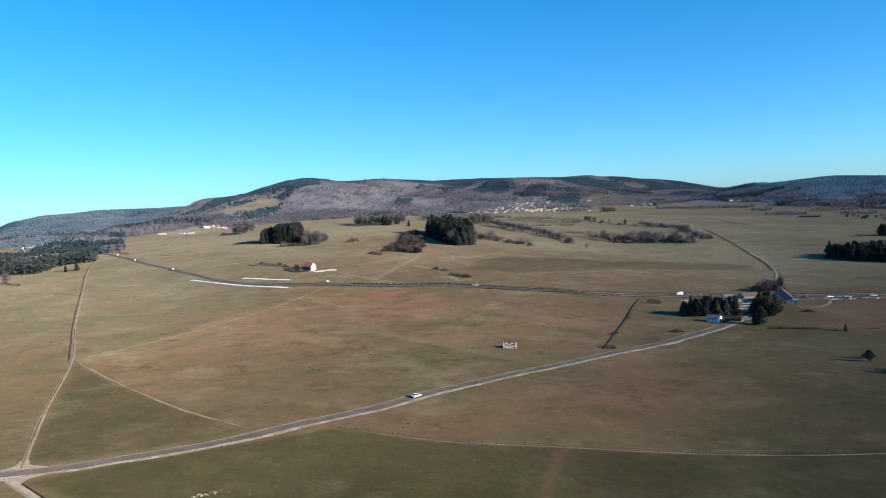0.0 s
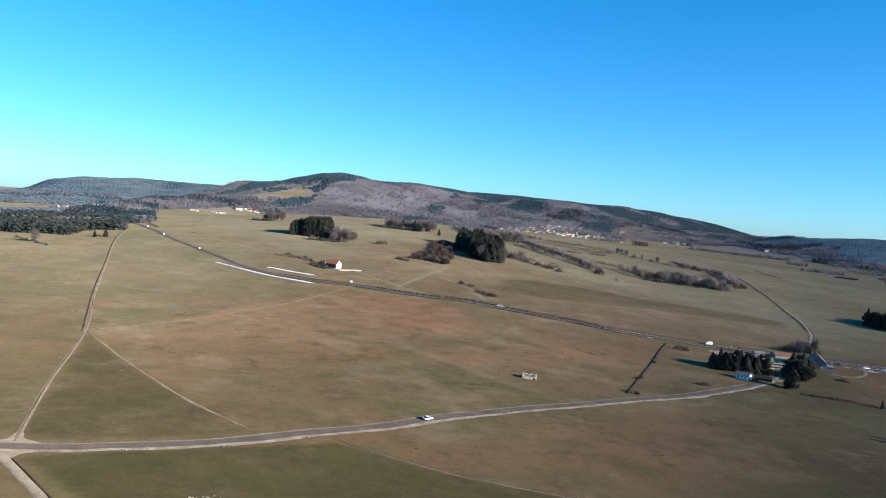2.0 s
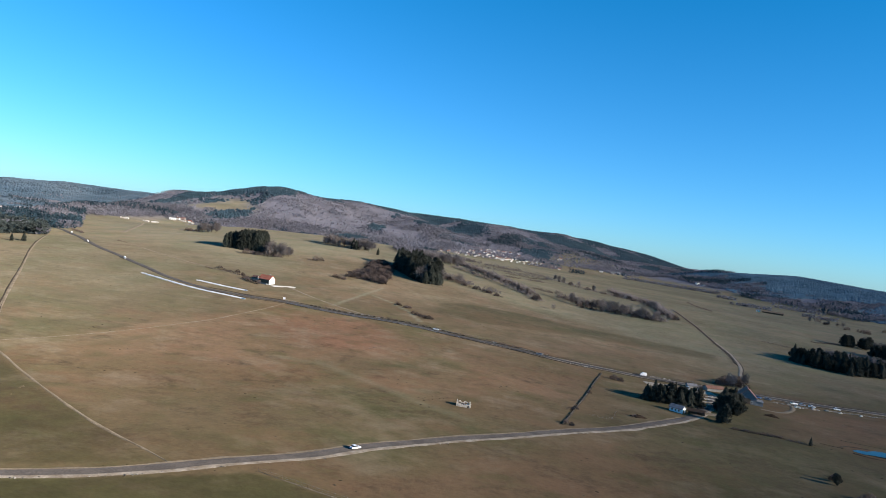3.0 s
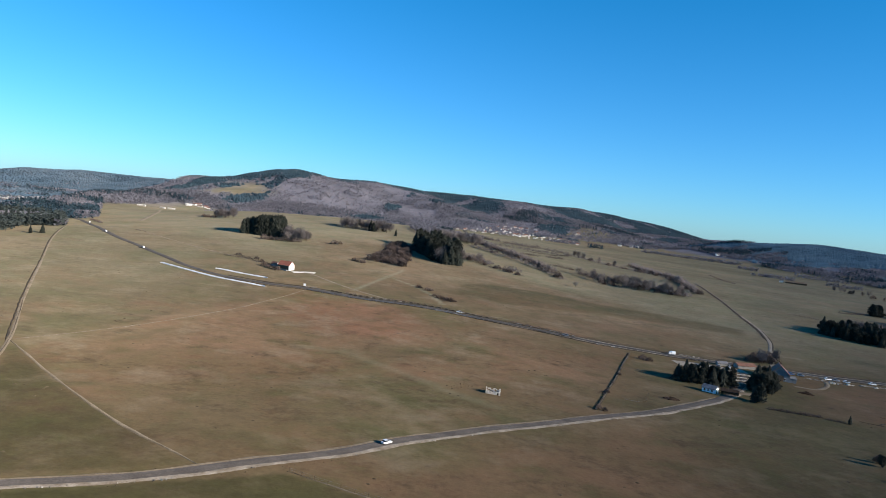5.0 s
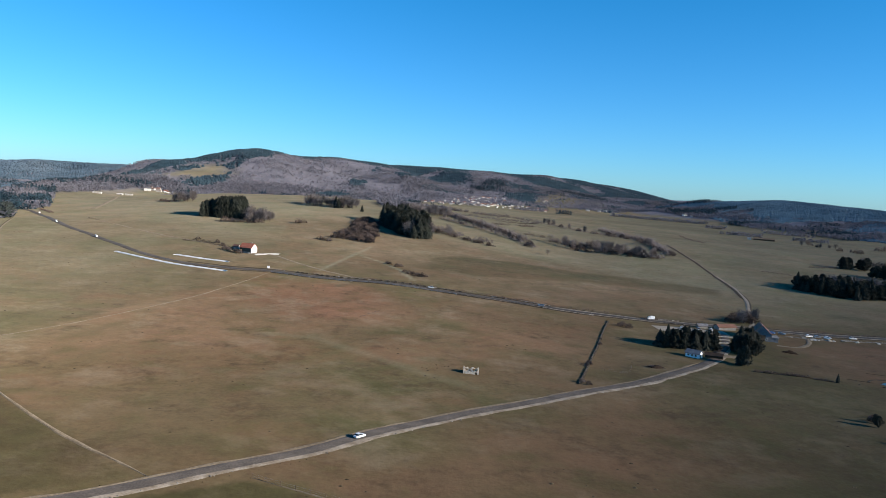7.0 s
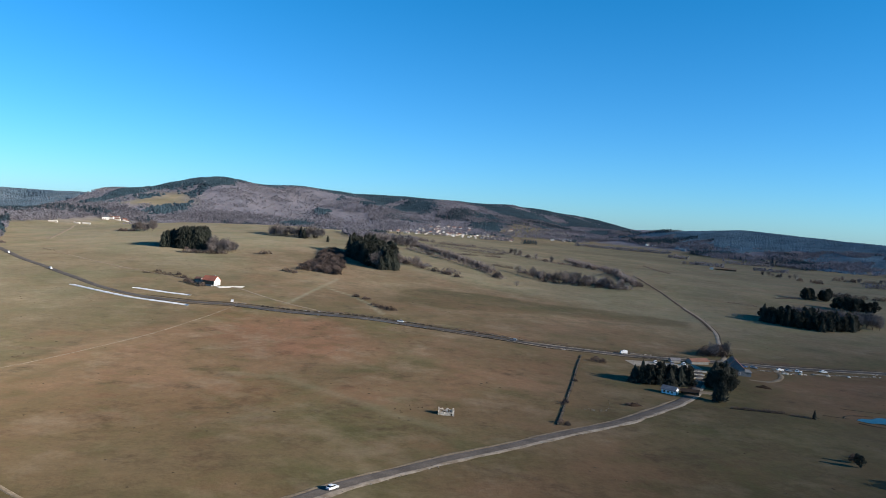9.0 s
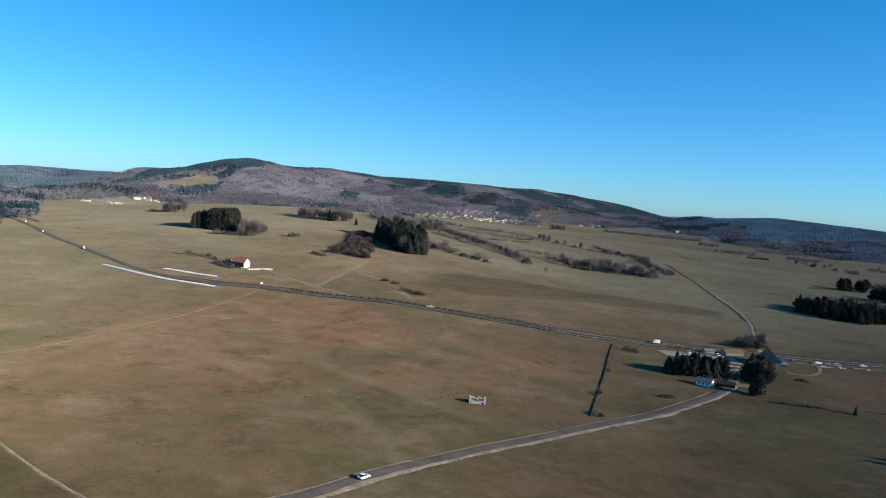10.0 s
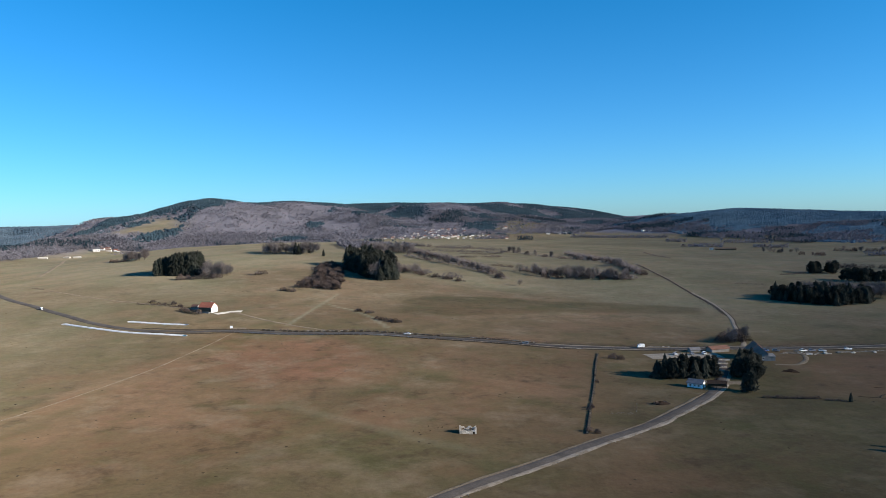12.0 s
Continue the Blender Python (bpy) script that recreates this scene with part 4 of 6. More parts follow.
brush([(392, 826), (413, 806)], 2.4, 1.0, 2.2, "low dark hedge on the greener pasture")
brush([(487, 897), (520, 918), (555, 939)], 2.8, 1.5, 3.5, "dark hedge leading to the evergreens")
brush([(-410, 941), (-381, 903)], 2.4, 1.5, 2.6, "low dark hedge on the saddle pasture")
brush([(-310, 822), (-295, 809)], 2.4, 0.7, 1.2, "low dark brush on the saddle pasture")
for pts in ([(405, 742), (432, 735), (462, 712)], [(420, 760), (455, 748), (490, 720)]):
    brush(pts, 4.0, 5, 9, "pale leafless trees behind the dark copse", TWIGS, 0.8, 60)
brush([(-24, 443), (-17, 460), (-8, 479)], 2.6, 0.3, 0.6, "broken line of dark rushes in the big field")

brush([(34, 918), (68, 868), (102, 834)], 3, 2.0, 3.5, "leafless hedge on the pasture slope")
hedge([(36, 915), (68, 868), (100, 836)], 10, 3, 5, "leafless shrub of a pasture hedge", 0.35)
brush([(60, 1098), (109, 982), (142, 903), (152, 870)], 3.6, 2.5, 5.0, "long leafless hedge across the far pasture", TWIGS)
hedge([(65, 1092), (109, 982), (142, 903), (149, 875)], 12, 3.5, 6.5, "leafless shrub of a long pasture hedge", 0.5)
brush([(105, 1218), (152, 1213), (222, 1211)], 5, 4, 7.5, "leafless grey-brown distant hedge", TWIGS)
brush([(132, 1088), (156, 1090)], 3, 2.5, 4.5, "short dark hedge on the far pasture")
brush([(170, 1096), (196, 1112)], 3, 2.5, 4.5, "short dark hedge on the far pasture")
brush([(232, 1290), (283, 1170), (324, 1068), (330, 1000), (318, 905)], 4.5, 2.5, 5.5, "long leafless winding hedge", TWIGS)
hedge([(240, 1280), (283, 1170), (324, 1068), (326, 1028), (316, 905)], 14, 3.5, 6, "leafless shrub of a winding hedge", 0.4)
for x, y in scatter([(180, 935), (200, 888), (236, 872), (290, 850), (300, 880), (240, 915)], 10):
    (BARE if rng.uniform() < 0.6 else SHRUBS).plant(x, y, rng.uniform(0.8, 1.3), "leafless tree or tall shrub of a broad hedge", "broad hedge")
brush([(518, 1389), (476, 1177)], 5, 1.5, 2.8, "low dark hedge along a far field edge")
for x, y in scatter([(-135, 1085), (-60, 1060), (-55, 1120), (-125, 1130)], 11):
    BARE.plant(x, y, rng.uniform(0.9, 1.5), "leafless grey tree on the skyline rise", "trees on the rise")
for x, y in ((-84, 1075), (-80, 1070), (-78, 1082), (-66, 1090)):
    SPRUCES.plant(x, y, rng.uniform(1.2, 1.7), "dark spruce among bare trees on the rise")
for x, y in scatter([(-330, 1150), (-300, 1130), (-292, 1180), (-320, 1190)], 10):
    BARE.plant(x, y, rng.uniform(0.8, 1.6), "leafless tree of a small clump on open pasture", "pasture clump")
for x, y in ((-338, 1150), (-330, 1144), (-322, 1146)):
    SHRUBS.plant(x, y, 1.2, "dark shrub of a small pasture clump")
BARE.plant(158, 824, 0.7, "small leafless tree on open pasture")
for x, y, s in ((-8, 657, 0.8), (-6, 655, 0.7), (0, 646, 0.75), (3, 648, 0.6), (6, 621, 0.6), (9, 615, 0.75), (12, 611, 0.7), (15, 606, 0.75), (18, 602, 0.9), (21, 603, 0.6)):
    SHRUBS.plant(x, y, s, "dark shrub above the country road", tall=0.9)
brush([(-179, 692), (-165, 689), (-137, 671)], 2.2, 1.2, 2.4, "dark tangled hedge behind the farmhouse")
hedge([(-171, 701), (-150, 685), (-134, 672)], 7, 1.5, 3, "dark shrub of the farmhouse hedge", 0.0)
brush([(68, 546), (80, 542), (92, 537)], 1.6, 1.4, 2.2, "low dark hedge beside the country road")
brush([(-84, 574), (-52, 567), (0, 556), (48, 541), (98, 521), (128, 513)], 2.6, 0.5, 1.2, "broken dark brush below the country road", SCRUB, 0.9, 26)

brush([(-60, 584), (-1, 572), (48, 558), (66, 551)], 2.0, 0.8, 1.7, "low dark brush along the country road")
brush([(100, 536), (155, 525), (212, 522)], 2.0, 0.8, 1.7, "low dark brush along the country road")
# left wood on the falling ground, with small spruces before it
SPRUCES.plant(-366, 722, 0.72, "small lone spruce before the wood")
SPRUCES.plant(-359, 730, 0.9, "small lone spruce before the wood")
hedge([(-412, 668), (-388, 655), (-362, 632)], 5, 1.5, 2.5, "dark low shrub along the field's edge", 0.05)

# right-hand wood and scattered trees beyond the farm
for x, y in scatter([(364, 712), (376, 680), (398, 664), (436, 674), (452, 700), (425, 730), (380, 738)], 6.4):
    (PINES if rng.uniform() < 0.65 else SPRUCES).plant(x, y, rng.uniform(0.9, 1.5), "dark evergreen of a dense dark copse", "dark copse")
for x, y in scatter([(420, 690), (470, 690), (500, 740), (440, 760), (400, 742)], 9):
    BARE.plant(x, y, rng.uniform(0.8, 1.2), "leafless grey tree behind the dark copse", "trees behind the copse")
for x, y in scatter([(540, 915), (582, 918), (588, 945), (548, 945)], 9) + scatter([(528, 822), (560, 820), (562, 848), (530, 850)], 8):
    PINES.plant(x, y, rng.uniform(1.3, 1.8), "rounded dark evergreen standing apart", "evergreens standing apart", tall=0.9)
hedge([(760, 1407), (804, 1374)], 9, 6, 8, "leafless shrub on the far flat", 0.5)
hedge([(782, 1312), (793, 1269)], 9, 6, 8, "leafless shrub on the far flat", 0.5)
hedge([(928, 1429), (977, 1387), (1060, 1340)], 9, 5, 8, "leafless shrub on the far flat", 0.3)
hedge([(620, 1000), (700, 960), (800, 930)], 9, 4, 7, "leafless shrub on the far flat", 0.4)
for x, y, s in ((206, 383, 0.45),):
    SPRUCES.plant(x, y, s, "small lone spruce on the farm pasture")
for x, y, s in ((181, 320, 0.5), (184, 324, 0.45), (176, 290, 0.9), (180, 294, 0.9)):
    SHRUBS.plant(x, y, s, "dark tangled bush on the greener pasture")

for x, y in scatter([(372, 742), (392, 700), (436, 708), (430, 740)], 13):
    BARE.plant(x, y, rng.uniform(1.0, 1.4), "leafless grey tree among the dark copse", "trees among the copse")

for x, y, s in ((368, 712, 1.7), (381, 694, 1.6), (398, 690, 1.8), (412, 688, 1.5), (424, 690, 1.7)):
    SPRUCES.plant(x, y, s, "tall dark spruce of a dense dark copse", "dark copse")

PINES.plant(178, 312, 0.5, "small dark leaning evergreen bush")
PINES.plant(180, 317, 0.42, "small dark leaning evergreen bush")

# trees about the farm
for x, y in ((141, 440), (144, 437), (147, 436), (150, 439), (153, 436), (156, 439), (159, 436), (162, 439), (165, 437), (168, 440), (146, 442), (152, 443), (158, 443), (164, 443), (170, 437), (143, 441), (149, 442), (155, 441), (161, 442), (167, 442)):
    (PINES if rng.uniform() < 0.7 else SPRUCES).plant(x, y, rng.uniform(0.85, 1.25), "dark evergreen of the farm's windbreak", "farm windbreak")
for x, y, s in ((182, 437, 1.1), (186, 433, 1.25), (190, 437, 1.6), (194, 440, 1.3), (197, 445, 1.15), (187, 443, 1.65), (192, 446, 1.4), (190, 431, 0.95)):
    (SPRUCES if s > 1.5 else PINES).plant(x, y, s, "broad dark conifer beside the farm", "farm conifers", tall=0.95)
PINES.plant(171, 404, 1.05, "dark conical conifer beside the shed", tall=1.0)
SPRUCES.plant(169, 406, 0.9, "dark conical conifer beside the shed")
for x, y, s in ((222, 530, 1.3), (226, 534, 1.5), (231, 531, 1.4), (235, 536, 1.6), (240, 533, 1.4), (229, 540, 1.4), (237, 543, 1.5), (243, 550, 1.2), (247, 556, 1.0)):
    SHRUBS.plant(x, y, s, "tall leafless brown shrub behind the barn", "shrubs behind the barn")
for x, y, s in ((228, 528, 0.9), (244, 541, 0.9)):
    BARE.plant(x, y, s, "leafless brown tree behind the barn", "trees behind the barn")
for x, y, s in ((136, 490, 0.8), (139, 486, 0.7), (172, 437, 0.6), (166, 428, 0.5)):
    SHRUBS.plant(x, y, s, "brown shrub about the farm")
ribbon("bank", [(170, 393.5), (182, 391), (196, 389)], 1.0, DITCH, "dark earth bank under a low hedge", "bank", 0.2, 0, 0.5, 1.5, 35)
brush([(171, 393.5), (182, 391), (195, 389)], 0.6, 1.1, 1.8, "low brown hedge on the farm pasture", wide=0.8)
brush([(197, 386), (204, 384)], 0.6, 0.9, 1.4, "low brown hedge on the farm pasture", wide=0.8)
brush([(277, 634), (294, 690), (312, 770), (326, 840), (342, 930), (358, 1024)], 2.6, 0.8, 1.7, "dark bank hedge along the climbing track", wide=0.8, twigs=30)
brush([(238, 517), (270, 514), (330, 509)], 2.0, 0.8, 1.6, "low dark brush along the country road")

# ---------------------------------------------------------------- buildings
def gable_walls(long, deep, tall, roof):
    """Walls with gables at both ends along x; hollow under the roof slabs."""
    x, y = long / 2, deep / 2
    sh = Shape()
    sh.add([(-x, -y, -1), (x, -y, -1), (x, y, -1), (-x, y, -1), (-x, -y, tall), (x, -y, tall), (x, y, tall), (-x, y, tall), (-x, 0, tall + roof), (x, 0, tall + roof)],
           [(0, 1, 5, 4), (2, 3, 7, 6), (1, 2, 6, 9, 5), (3, 0, 4, 8, 7), (3, 2, 1, 0), (4, 5, 9, 8), (6, 7, 8, 9)])
    return sh


def roof_slab(long, deep, tall, roof, side, over=0.5, thick=0.22):
    x, y = long / 2 + over, deep / 2
    k = roof / y
    ye = (y + over) * side
    ze = tall - over * k
    pts = [(-x, 0, tall + roof + 0.03), (x, 0, tall + roof + 0.03), (x, ye, ze + 0.03), (-x, ye, ze + 0.03)]
    pts += [(p[0], p[1], p[2] + thick) for p in pts]
    f = [(0, 1, 2, 3), (7, 6, 5, 4), (0, 4, 5, 1), (1, 5, 6, 2), (2, 6, 7, 3), (3, 7, 4, 0)]
    return Shape().add(pts, f if side > 0 else [tuple(reversed(q)) for q in f])


def window_on(parent, x, y, z, wide, high, face):
    """A window set on a wall that faces -y (0), +x (1), +y (2) or -x (3): frame with sill, and a recessed pane."""
    turn = (0, 90, 180, 270)[face]
    m = pose(x, y, z, 0, 0, turn)
    fr = Shape()
    for a in ((-wide / 2 - .1, -high / 2 - .1, wide / 2 + .1, -high / 2), (-wide / 2 - .1, high / 2, wide / 2 + .1, high / 2 + .1), (-wide / 2 - .1, -high / 2, -wide / 2, high / 2), (wide / 2, -high / 2, wide / 2 + .1, high / 2)):
        fr.box(a[0], -0.07, a[1], a[2], 0.02, a[3])
    fr.box(-0.03, -0.05, -high / 2, 0.03, 0.0, high / 2)
    w = part("window", fr, FRAME, parent, "pale window frame")
    w.matrix_local = m
    part("pane", Shape().box(-wide / 2, -0.025, -high / 2, wide / 2, 0.02, high / 2), GLASS, w, "dark glass pane")


def door_on(parent, x, y, wide, high, face, material=WOOD, name="door"):
    d = part(name, Shape().box(-wide / 2, -0.06, 0, wide / 2, 0.03, high).box(-wide / 2 + .1, -0.09, .15, wide / 2 - .1, -0.06, high * .45).box(-wide / 2 + .1, -0.09, high * .5, wide / 2 - .1, -0.06, high - .15), material, parent, "plain boarded door")
    d.matrix_local = pose(x, y, 0, 0, 0, (0, 90, 180, 270)[face])


def house(name, m, long, deep, tall, roof, wall, tiles, label, category, windows=True, chimney=True, rows=1, group="", back_tiles=None):
    ob = thing(name, m, label, category, group)
    part("wall", gable_walls(long, deep, tall, roof), wall, ob)
    part("roof", roof_slab(long, deep, tall, roof, -1), tiles, ob)
    part("roof", roof_slab(long, deep, tall, roof, 1), back_tiles or tiles, ob)
    if chimney:
        part("chimney", Shape().box(-0.45, -0.35, 0, 0.45, 0.35, 1.9).box(-0.55, -0.45, 1.9, 0.55, 0.45, 2.05), WALL_GREY, ob, "squat stone chimney").matrix_local = pose(long * 0.22, deep * 0.1, tall + roof - 0.9)
    if windows:
        n = max(2, int(long / 3.6))
        for r in range(rows):
            z = 1.5 + r * 2.7
            for face, y in ((0, -deep / 2), (2, deep / 2)):
                for i in range(n):
                    if not (r == 0 and face == 0 and i == n // 2):
                        window_on(ob, (i - (n - 1) / 2) * long / n, y, z, 1.0, 1.25, face)
            for face, x in ((1, long / 2), (3, -long / 2)):
                for y in (-deep / 4, deep / 4):
                    window_on(ob, x, y, z, 0.9, 1.2, face)
        door_on(ob, (n // 2 - (n - 1) / 2) * long / n, -deep / 2, 1.1, 2.1, 0)
    return ob


# white farmhouse with red roof beside the country road
farm = house("farmhouse", scaled(stand(-119, 656, -28, 0.3), 0.82), 14, 8.8, 4.8, 3.8, RENDER_WHITE, FARM_RED, "white rendered farmhouse with a red tiled roof", "house", rows=2)
part("terrace", Shape().box(-8.0, -7.8, -1.2, 6.5, -4.57, 0.35).box(-8.0, -7.8, 0.35, 6.5, -7.5, 1.2), WALL_GREY, farm, "low grey terrace wall")
# front lies in deep shade; this dark boarding puts that into the colour
part("shaded_cladding", Shape().box(-6.8, -4.56, 0.0, 6.4, -4.42, 4.3), WOOD, farm, "dark timber boarding, also standing in for the front's deep shade")
part("porch", Shape().box(-7.0, -7.0, 0.3, -3.8, -4.37, 2.4).box(-7.3, -7.3, 2.4, -3.5, -4.37, 2.65), WOOD, farm, "dark timber lean-to porch")
house("outbuilding", stand(-130, 665, -28, 0.3), 5, 4, 2.4, 1.5, WALL_GREY, TILE_BROWN, "small dark-roofed outbuilding behind the farmhouse", "outbuilding", windows=False, chimney=False)
for x, y, s in ((-124, 646, 0.8), (-129, 650, 0.9), (-134, 655, 0.7), (-138, 660, 0.8)):
    SHRUBS.plant(x, y, s, "dark garden shrub beside the farmhouse")

# big barn and its neighbours at the crossroads farm
barn = house("barn", stand(219, 484, 70, 0.3), 14, 11, 4.2, 5.0, BOARD_GREY, BARN_RED, "large grey-boarded barn with a steep roof, red on the sunny slope", "barn", chimney=False, rows=1, back_tiles=TILE_BROWN)
door_on(barn, -7.0, 0, 4.2, 3.8, 3, WOOD, "barn_door")
part("lean_to", Shape().box(-6.5, -9.3, -1, 3.0, -5.55, 2.4).box(-6.8, -9.7, 2.4, 3.3, -5.4, 2.65), BOARD_GREY, barn, "low grey lean-to")
house("cattle_shed", stand(207, 506, 8, 0.3), 12, 6, 2.2, 1.3, WALL_GREY, TILE_BROWN, "long low brown-roofed cattle shed behind the yard", "shed", windows=False, chimney=False)
house("outbuilding", stand(192, 506, 4, 0.3), 6, 4, 1.8, 1.0, WALL_GREY, TILE_GREY, "small stone outbuilding with a grey roof", "outbuilding", windows=False, chimney=False)

# white shed by the lane with a dark lean-to
shed = house("shed", stand(150.8, 417.2, -47, 0.3), 7.0, 4.6, 2.5, 1.4, BOARD_WHITE, TILE_GREY, "small white boarded shed with a pale grey roof", "shed", windows=False, chimney=False)
for x in (-2.0, 0.0, 2.0):
    window_on(shed, x, -2.3, 1.45, 0.8, 0.9, 0)
door_on(shed, 3.5, 0, 1.1, 2.0, 1)
lean = thing("carport", stand(160, 415, -30, 0.2), "open timber carport with a dark grey roof", "carport")
part("roof", Shape().add([(-4.6, -2.8, 2.2), (4.6, -2.8, 2.2), (4.6, 2.8, 2.9), (-4.6, 2.8, 2.9), (-4.6, -2.8, 2.35), (4.6, -2.8, 2.35), (4.6, 2.8, 3.05), (-4.6, 2.8, 3.05)], [(3, 2, 1, 0), (4, 5, 6, 7), (0, 1, 5, 4), (1, 2, 6, 5), (2, 3, 7, 6), (3, 0, 4, 7)]), SOIL, lean, "dark bitumen roof")
part("back_wall", Shape().box(-4.4, 2.5, -0.3, 4.4, 2.65, 2.85), WOOD, lean)
for x in (-4.3, 0, 4.3):
    part("post", Shape().box(x - .09, -2.7, -0.4, x + .09, -2.52, 2.22), WOOD, lean)

# pale stone terraces behind the big conifer
for k in range(5):
    y = 443 + k * 9.0
    x = 173 + k * 5.6
    sh = Shape()
    for i in range(14):
        u = -4.2 + i * 0.62
        sh.box(u, -0.5 + rng.uniform(-.06, .06), -0.6, u + 0.60, 0.5, 0.85 + rng.uniform(-.12, .12), 0.04)
    solid("terrace_wall", sh, STONE, "low pale stone terrace wall in the farm garden", "wall", "garden terraces", m=stand(x, y, -8, 0.2))

# roofless stone ruin in the big field
ruin = thing("stone_ruin", scaled(stand(30.5, 353, -7, 0.1), 0.84), "roofless pale stone ruin standing alone in the pasture", "ruin")


def broken_wall(x0, x1, low, high, gaps, seed):
    """A rubble wall along x with openings (from, to, sill, head) and a broken top."""
    r = np.random.default_rng(seed)
    sh = Shape()
    step = 0.42
    for i in range(int((x1 - x0) / step)):
        xa = x0 + i * step
        top = low + (high - low) * (0.5 + 0.5 * math.sin(i * 0.9 + seed)) * r.uniform(0.75, 1.0)
        z = -0.3
        while z < top:
            h = r.uniform(0.28, 0.42)
            mid = xa + step / 2
            if not any(a < mid < b and s < z + h / 2 < t for a, b, s, t in gaps):
                d = r.uniform(-.05, .05)
                sh.box(xa, -0.28 + d, z, xa + step * 0.99, 0.28 + d, z + h * 0.99, 0.02)
            z += h
    return sh


for nm, args, place in (("front_wall", (-3.8, 3.8, 1.25, 1.5, [(2.0, 2.8, -0.3, 1.0)], 3), pose(0, -1.9, 0)),
                        ("back_wall", (-3.8, 3.8, 1.6, 2.6, [(-2.6, -1.6, 1.0, 1.8), (0.6, 1.8, 0.9, 1.8)], 5), pose(0, 1.9, 0)),
                        ("end_wall", (-1.6, 1.6, 1.9, 2.6, [], 7), pose(3.5, 0, 0, 0, 0, 90)),
                        ("end_wall", (-1.6, 1.6, 2.3, 3.0, [], 8), pose(-3.5, 0, 0, 0, 0, 90)),
                        ("inner_wall", (-1.6, 1.6, 1.0, 1.5, [], 9), pose(0.4, 0, 0, 0, 0, 90))):
    part(nm, broken_wall(*args), STONE, ruin).matrix_local = place
part("beam", Shape().tube([(-3.2, 1.4, 2.0), (0.2, -1.2, 1.2)], [0.13, 0.11], 6), WOOD, ruin, "fallen roof beam")
part("beam", Shape().tube([(1.0, 1.6, 2.0), (2.9, -1.5, 1.0)], [0.12, 0.10], 6), WOOD, ruin, "fallen roof beam")
part("rubble", Shape().box(-2.6, -1.2, -0.2, 0.0, 1.2, 0.5, 0.5).box(1.0, -1.1, -0.2, 2.8, 1.0, 0.4, 0.4), SOIL, ruin, "dark rubble and earth inside")

# white plastic-covered rows beside the road bend
def white_row(pts, wide, tall, label):
    line = smooth_line(pts, 2.5)
    d = np.gradient(line, axis=0)
    d /= np.linalg.norm(d, axis=1)[:, None]
    side = np.stack([d[:, 1], -d[:, 0]], 1)
    sh = Shape()
    n = 7
    for i, p in enumerate(line):
        k = 1 + 0.08 * math.sin(i * 1.7) + rng.uniform(-.05, .05)
        end = 0.6 if i in (0, len(line) - 1) else 1.0
        z = on_ground(p[0], p[1])
        for j in range(n):
            a = math.pi * j / (n - 1)
            q = p + side[i] * math.cos(a) * wide / 2 * k
            sh.v.append((q[0], q[1], z - 0.2 + math.sin(a) ** 0.7 * tall * k * end))
    sh.f = [(i * n + j, i * n + j + 1, (i + 1) * n + j + 1, (i + 1) * n + j) for i in range(len(line) - 1) for j in range(n - 1)]
    sh.f += [tuple(range(n)), tuple(reversed(range((len(line) - 1) * n, len(line) * n)))]
    return solid("silage_tube", sh, PLASTIC, label, "silage tube", "white silage tubes", smooth=True)


white_row([(-213, 630), (-184, 609), (-150, 589), (-118, 576)], 3.4, 0.7, "long curved white plastic-covered row beside the road bend")
white_row([(-169, 629), (-147, 619), (-124, 609)], 3.4, 0.7, "straight white plastic-covered row above the road")

# white kiosk at the roadside
kiosk = thing("road_sign", stand(-92, 590, 0, 0.1), "white roadside sign board on two posts", "sign")
part("board", Shape().box(-0.9, -0.08, 0.9, 0.9, 0.08, 2.4).box(-1.0, -0.05, 0.84, 1.0, 0.05, 0.9), BOARD_WHITE, kiosk)
for x in (-0.7, 0.7):
    part("post", Shape().tube([(x, 0.12, -0.4), (x, 0.12, 2.4)], [0.07, 0.07], 8), STEEL, kiosk)

# soil heaps
def heap(x, y, wide, deep, tall, label, material=SOIL):
    sh = Shape()
    n, m = 14, 6
    for i in range(m):
        u = i / (m - 1)
        for k in range(n):
            a = k * math.tau / n
            r = (1 - u) ** 0.7 * (1 + 0.22 * math.sin(3 * a + x) + rng.uniform(-.1, .1))
            sh.v.append((wide * r * math.cos(a), deep * r * math.sin(a), tall * u * (1 + rng.uniform(-.12, .12)) - 0.25))
    sh.f = [(i * n + k, i * n + (k + 1) % n, (i + 1) * n + (k + 1) % n, (i + 1) * n + k) for i in range(m - 1) for k in range(n)]
    solid("soil_mound", sh, material, label, "mound", m=stand(x, y, -10, 0.0))


heap(120, 387, 4.4, 2.6, 1.5, "dark soil heap on the pasture beside the lane")
heap(218, 448, 5.0, 2.8, 1.6, "dark soil heap on the farm pasture")
for x, y, s in ((118, 386.5, 0.4), (122, 387.5, 0.35)):
    SHRUBS.plant(x, y, s, "dry weeds growing on the soil heap")

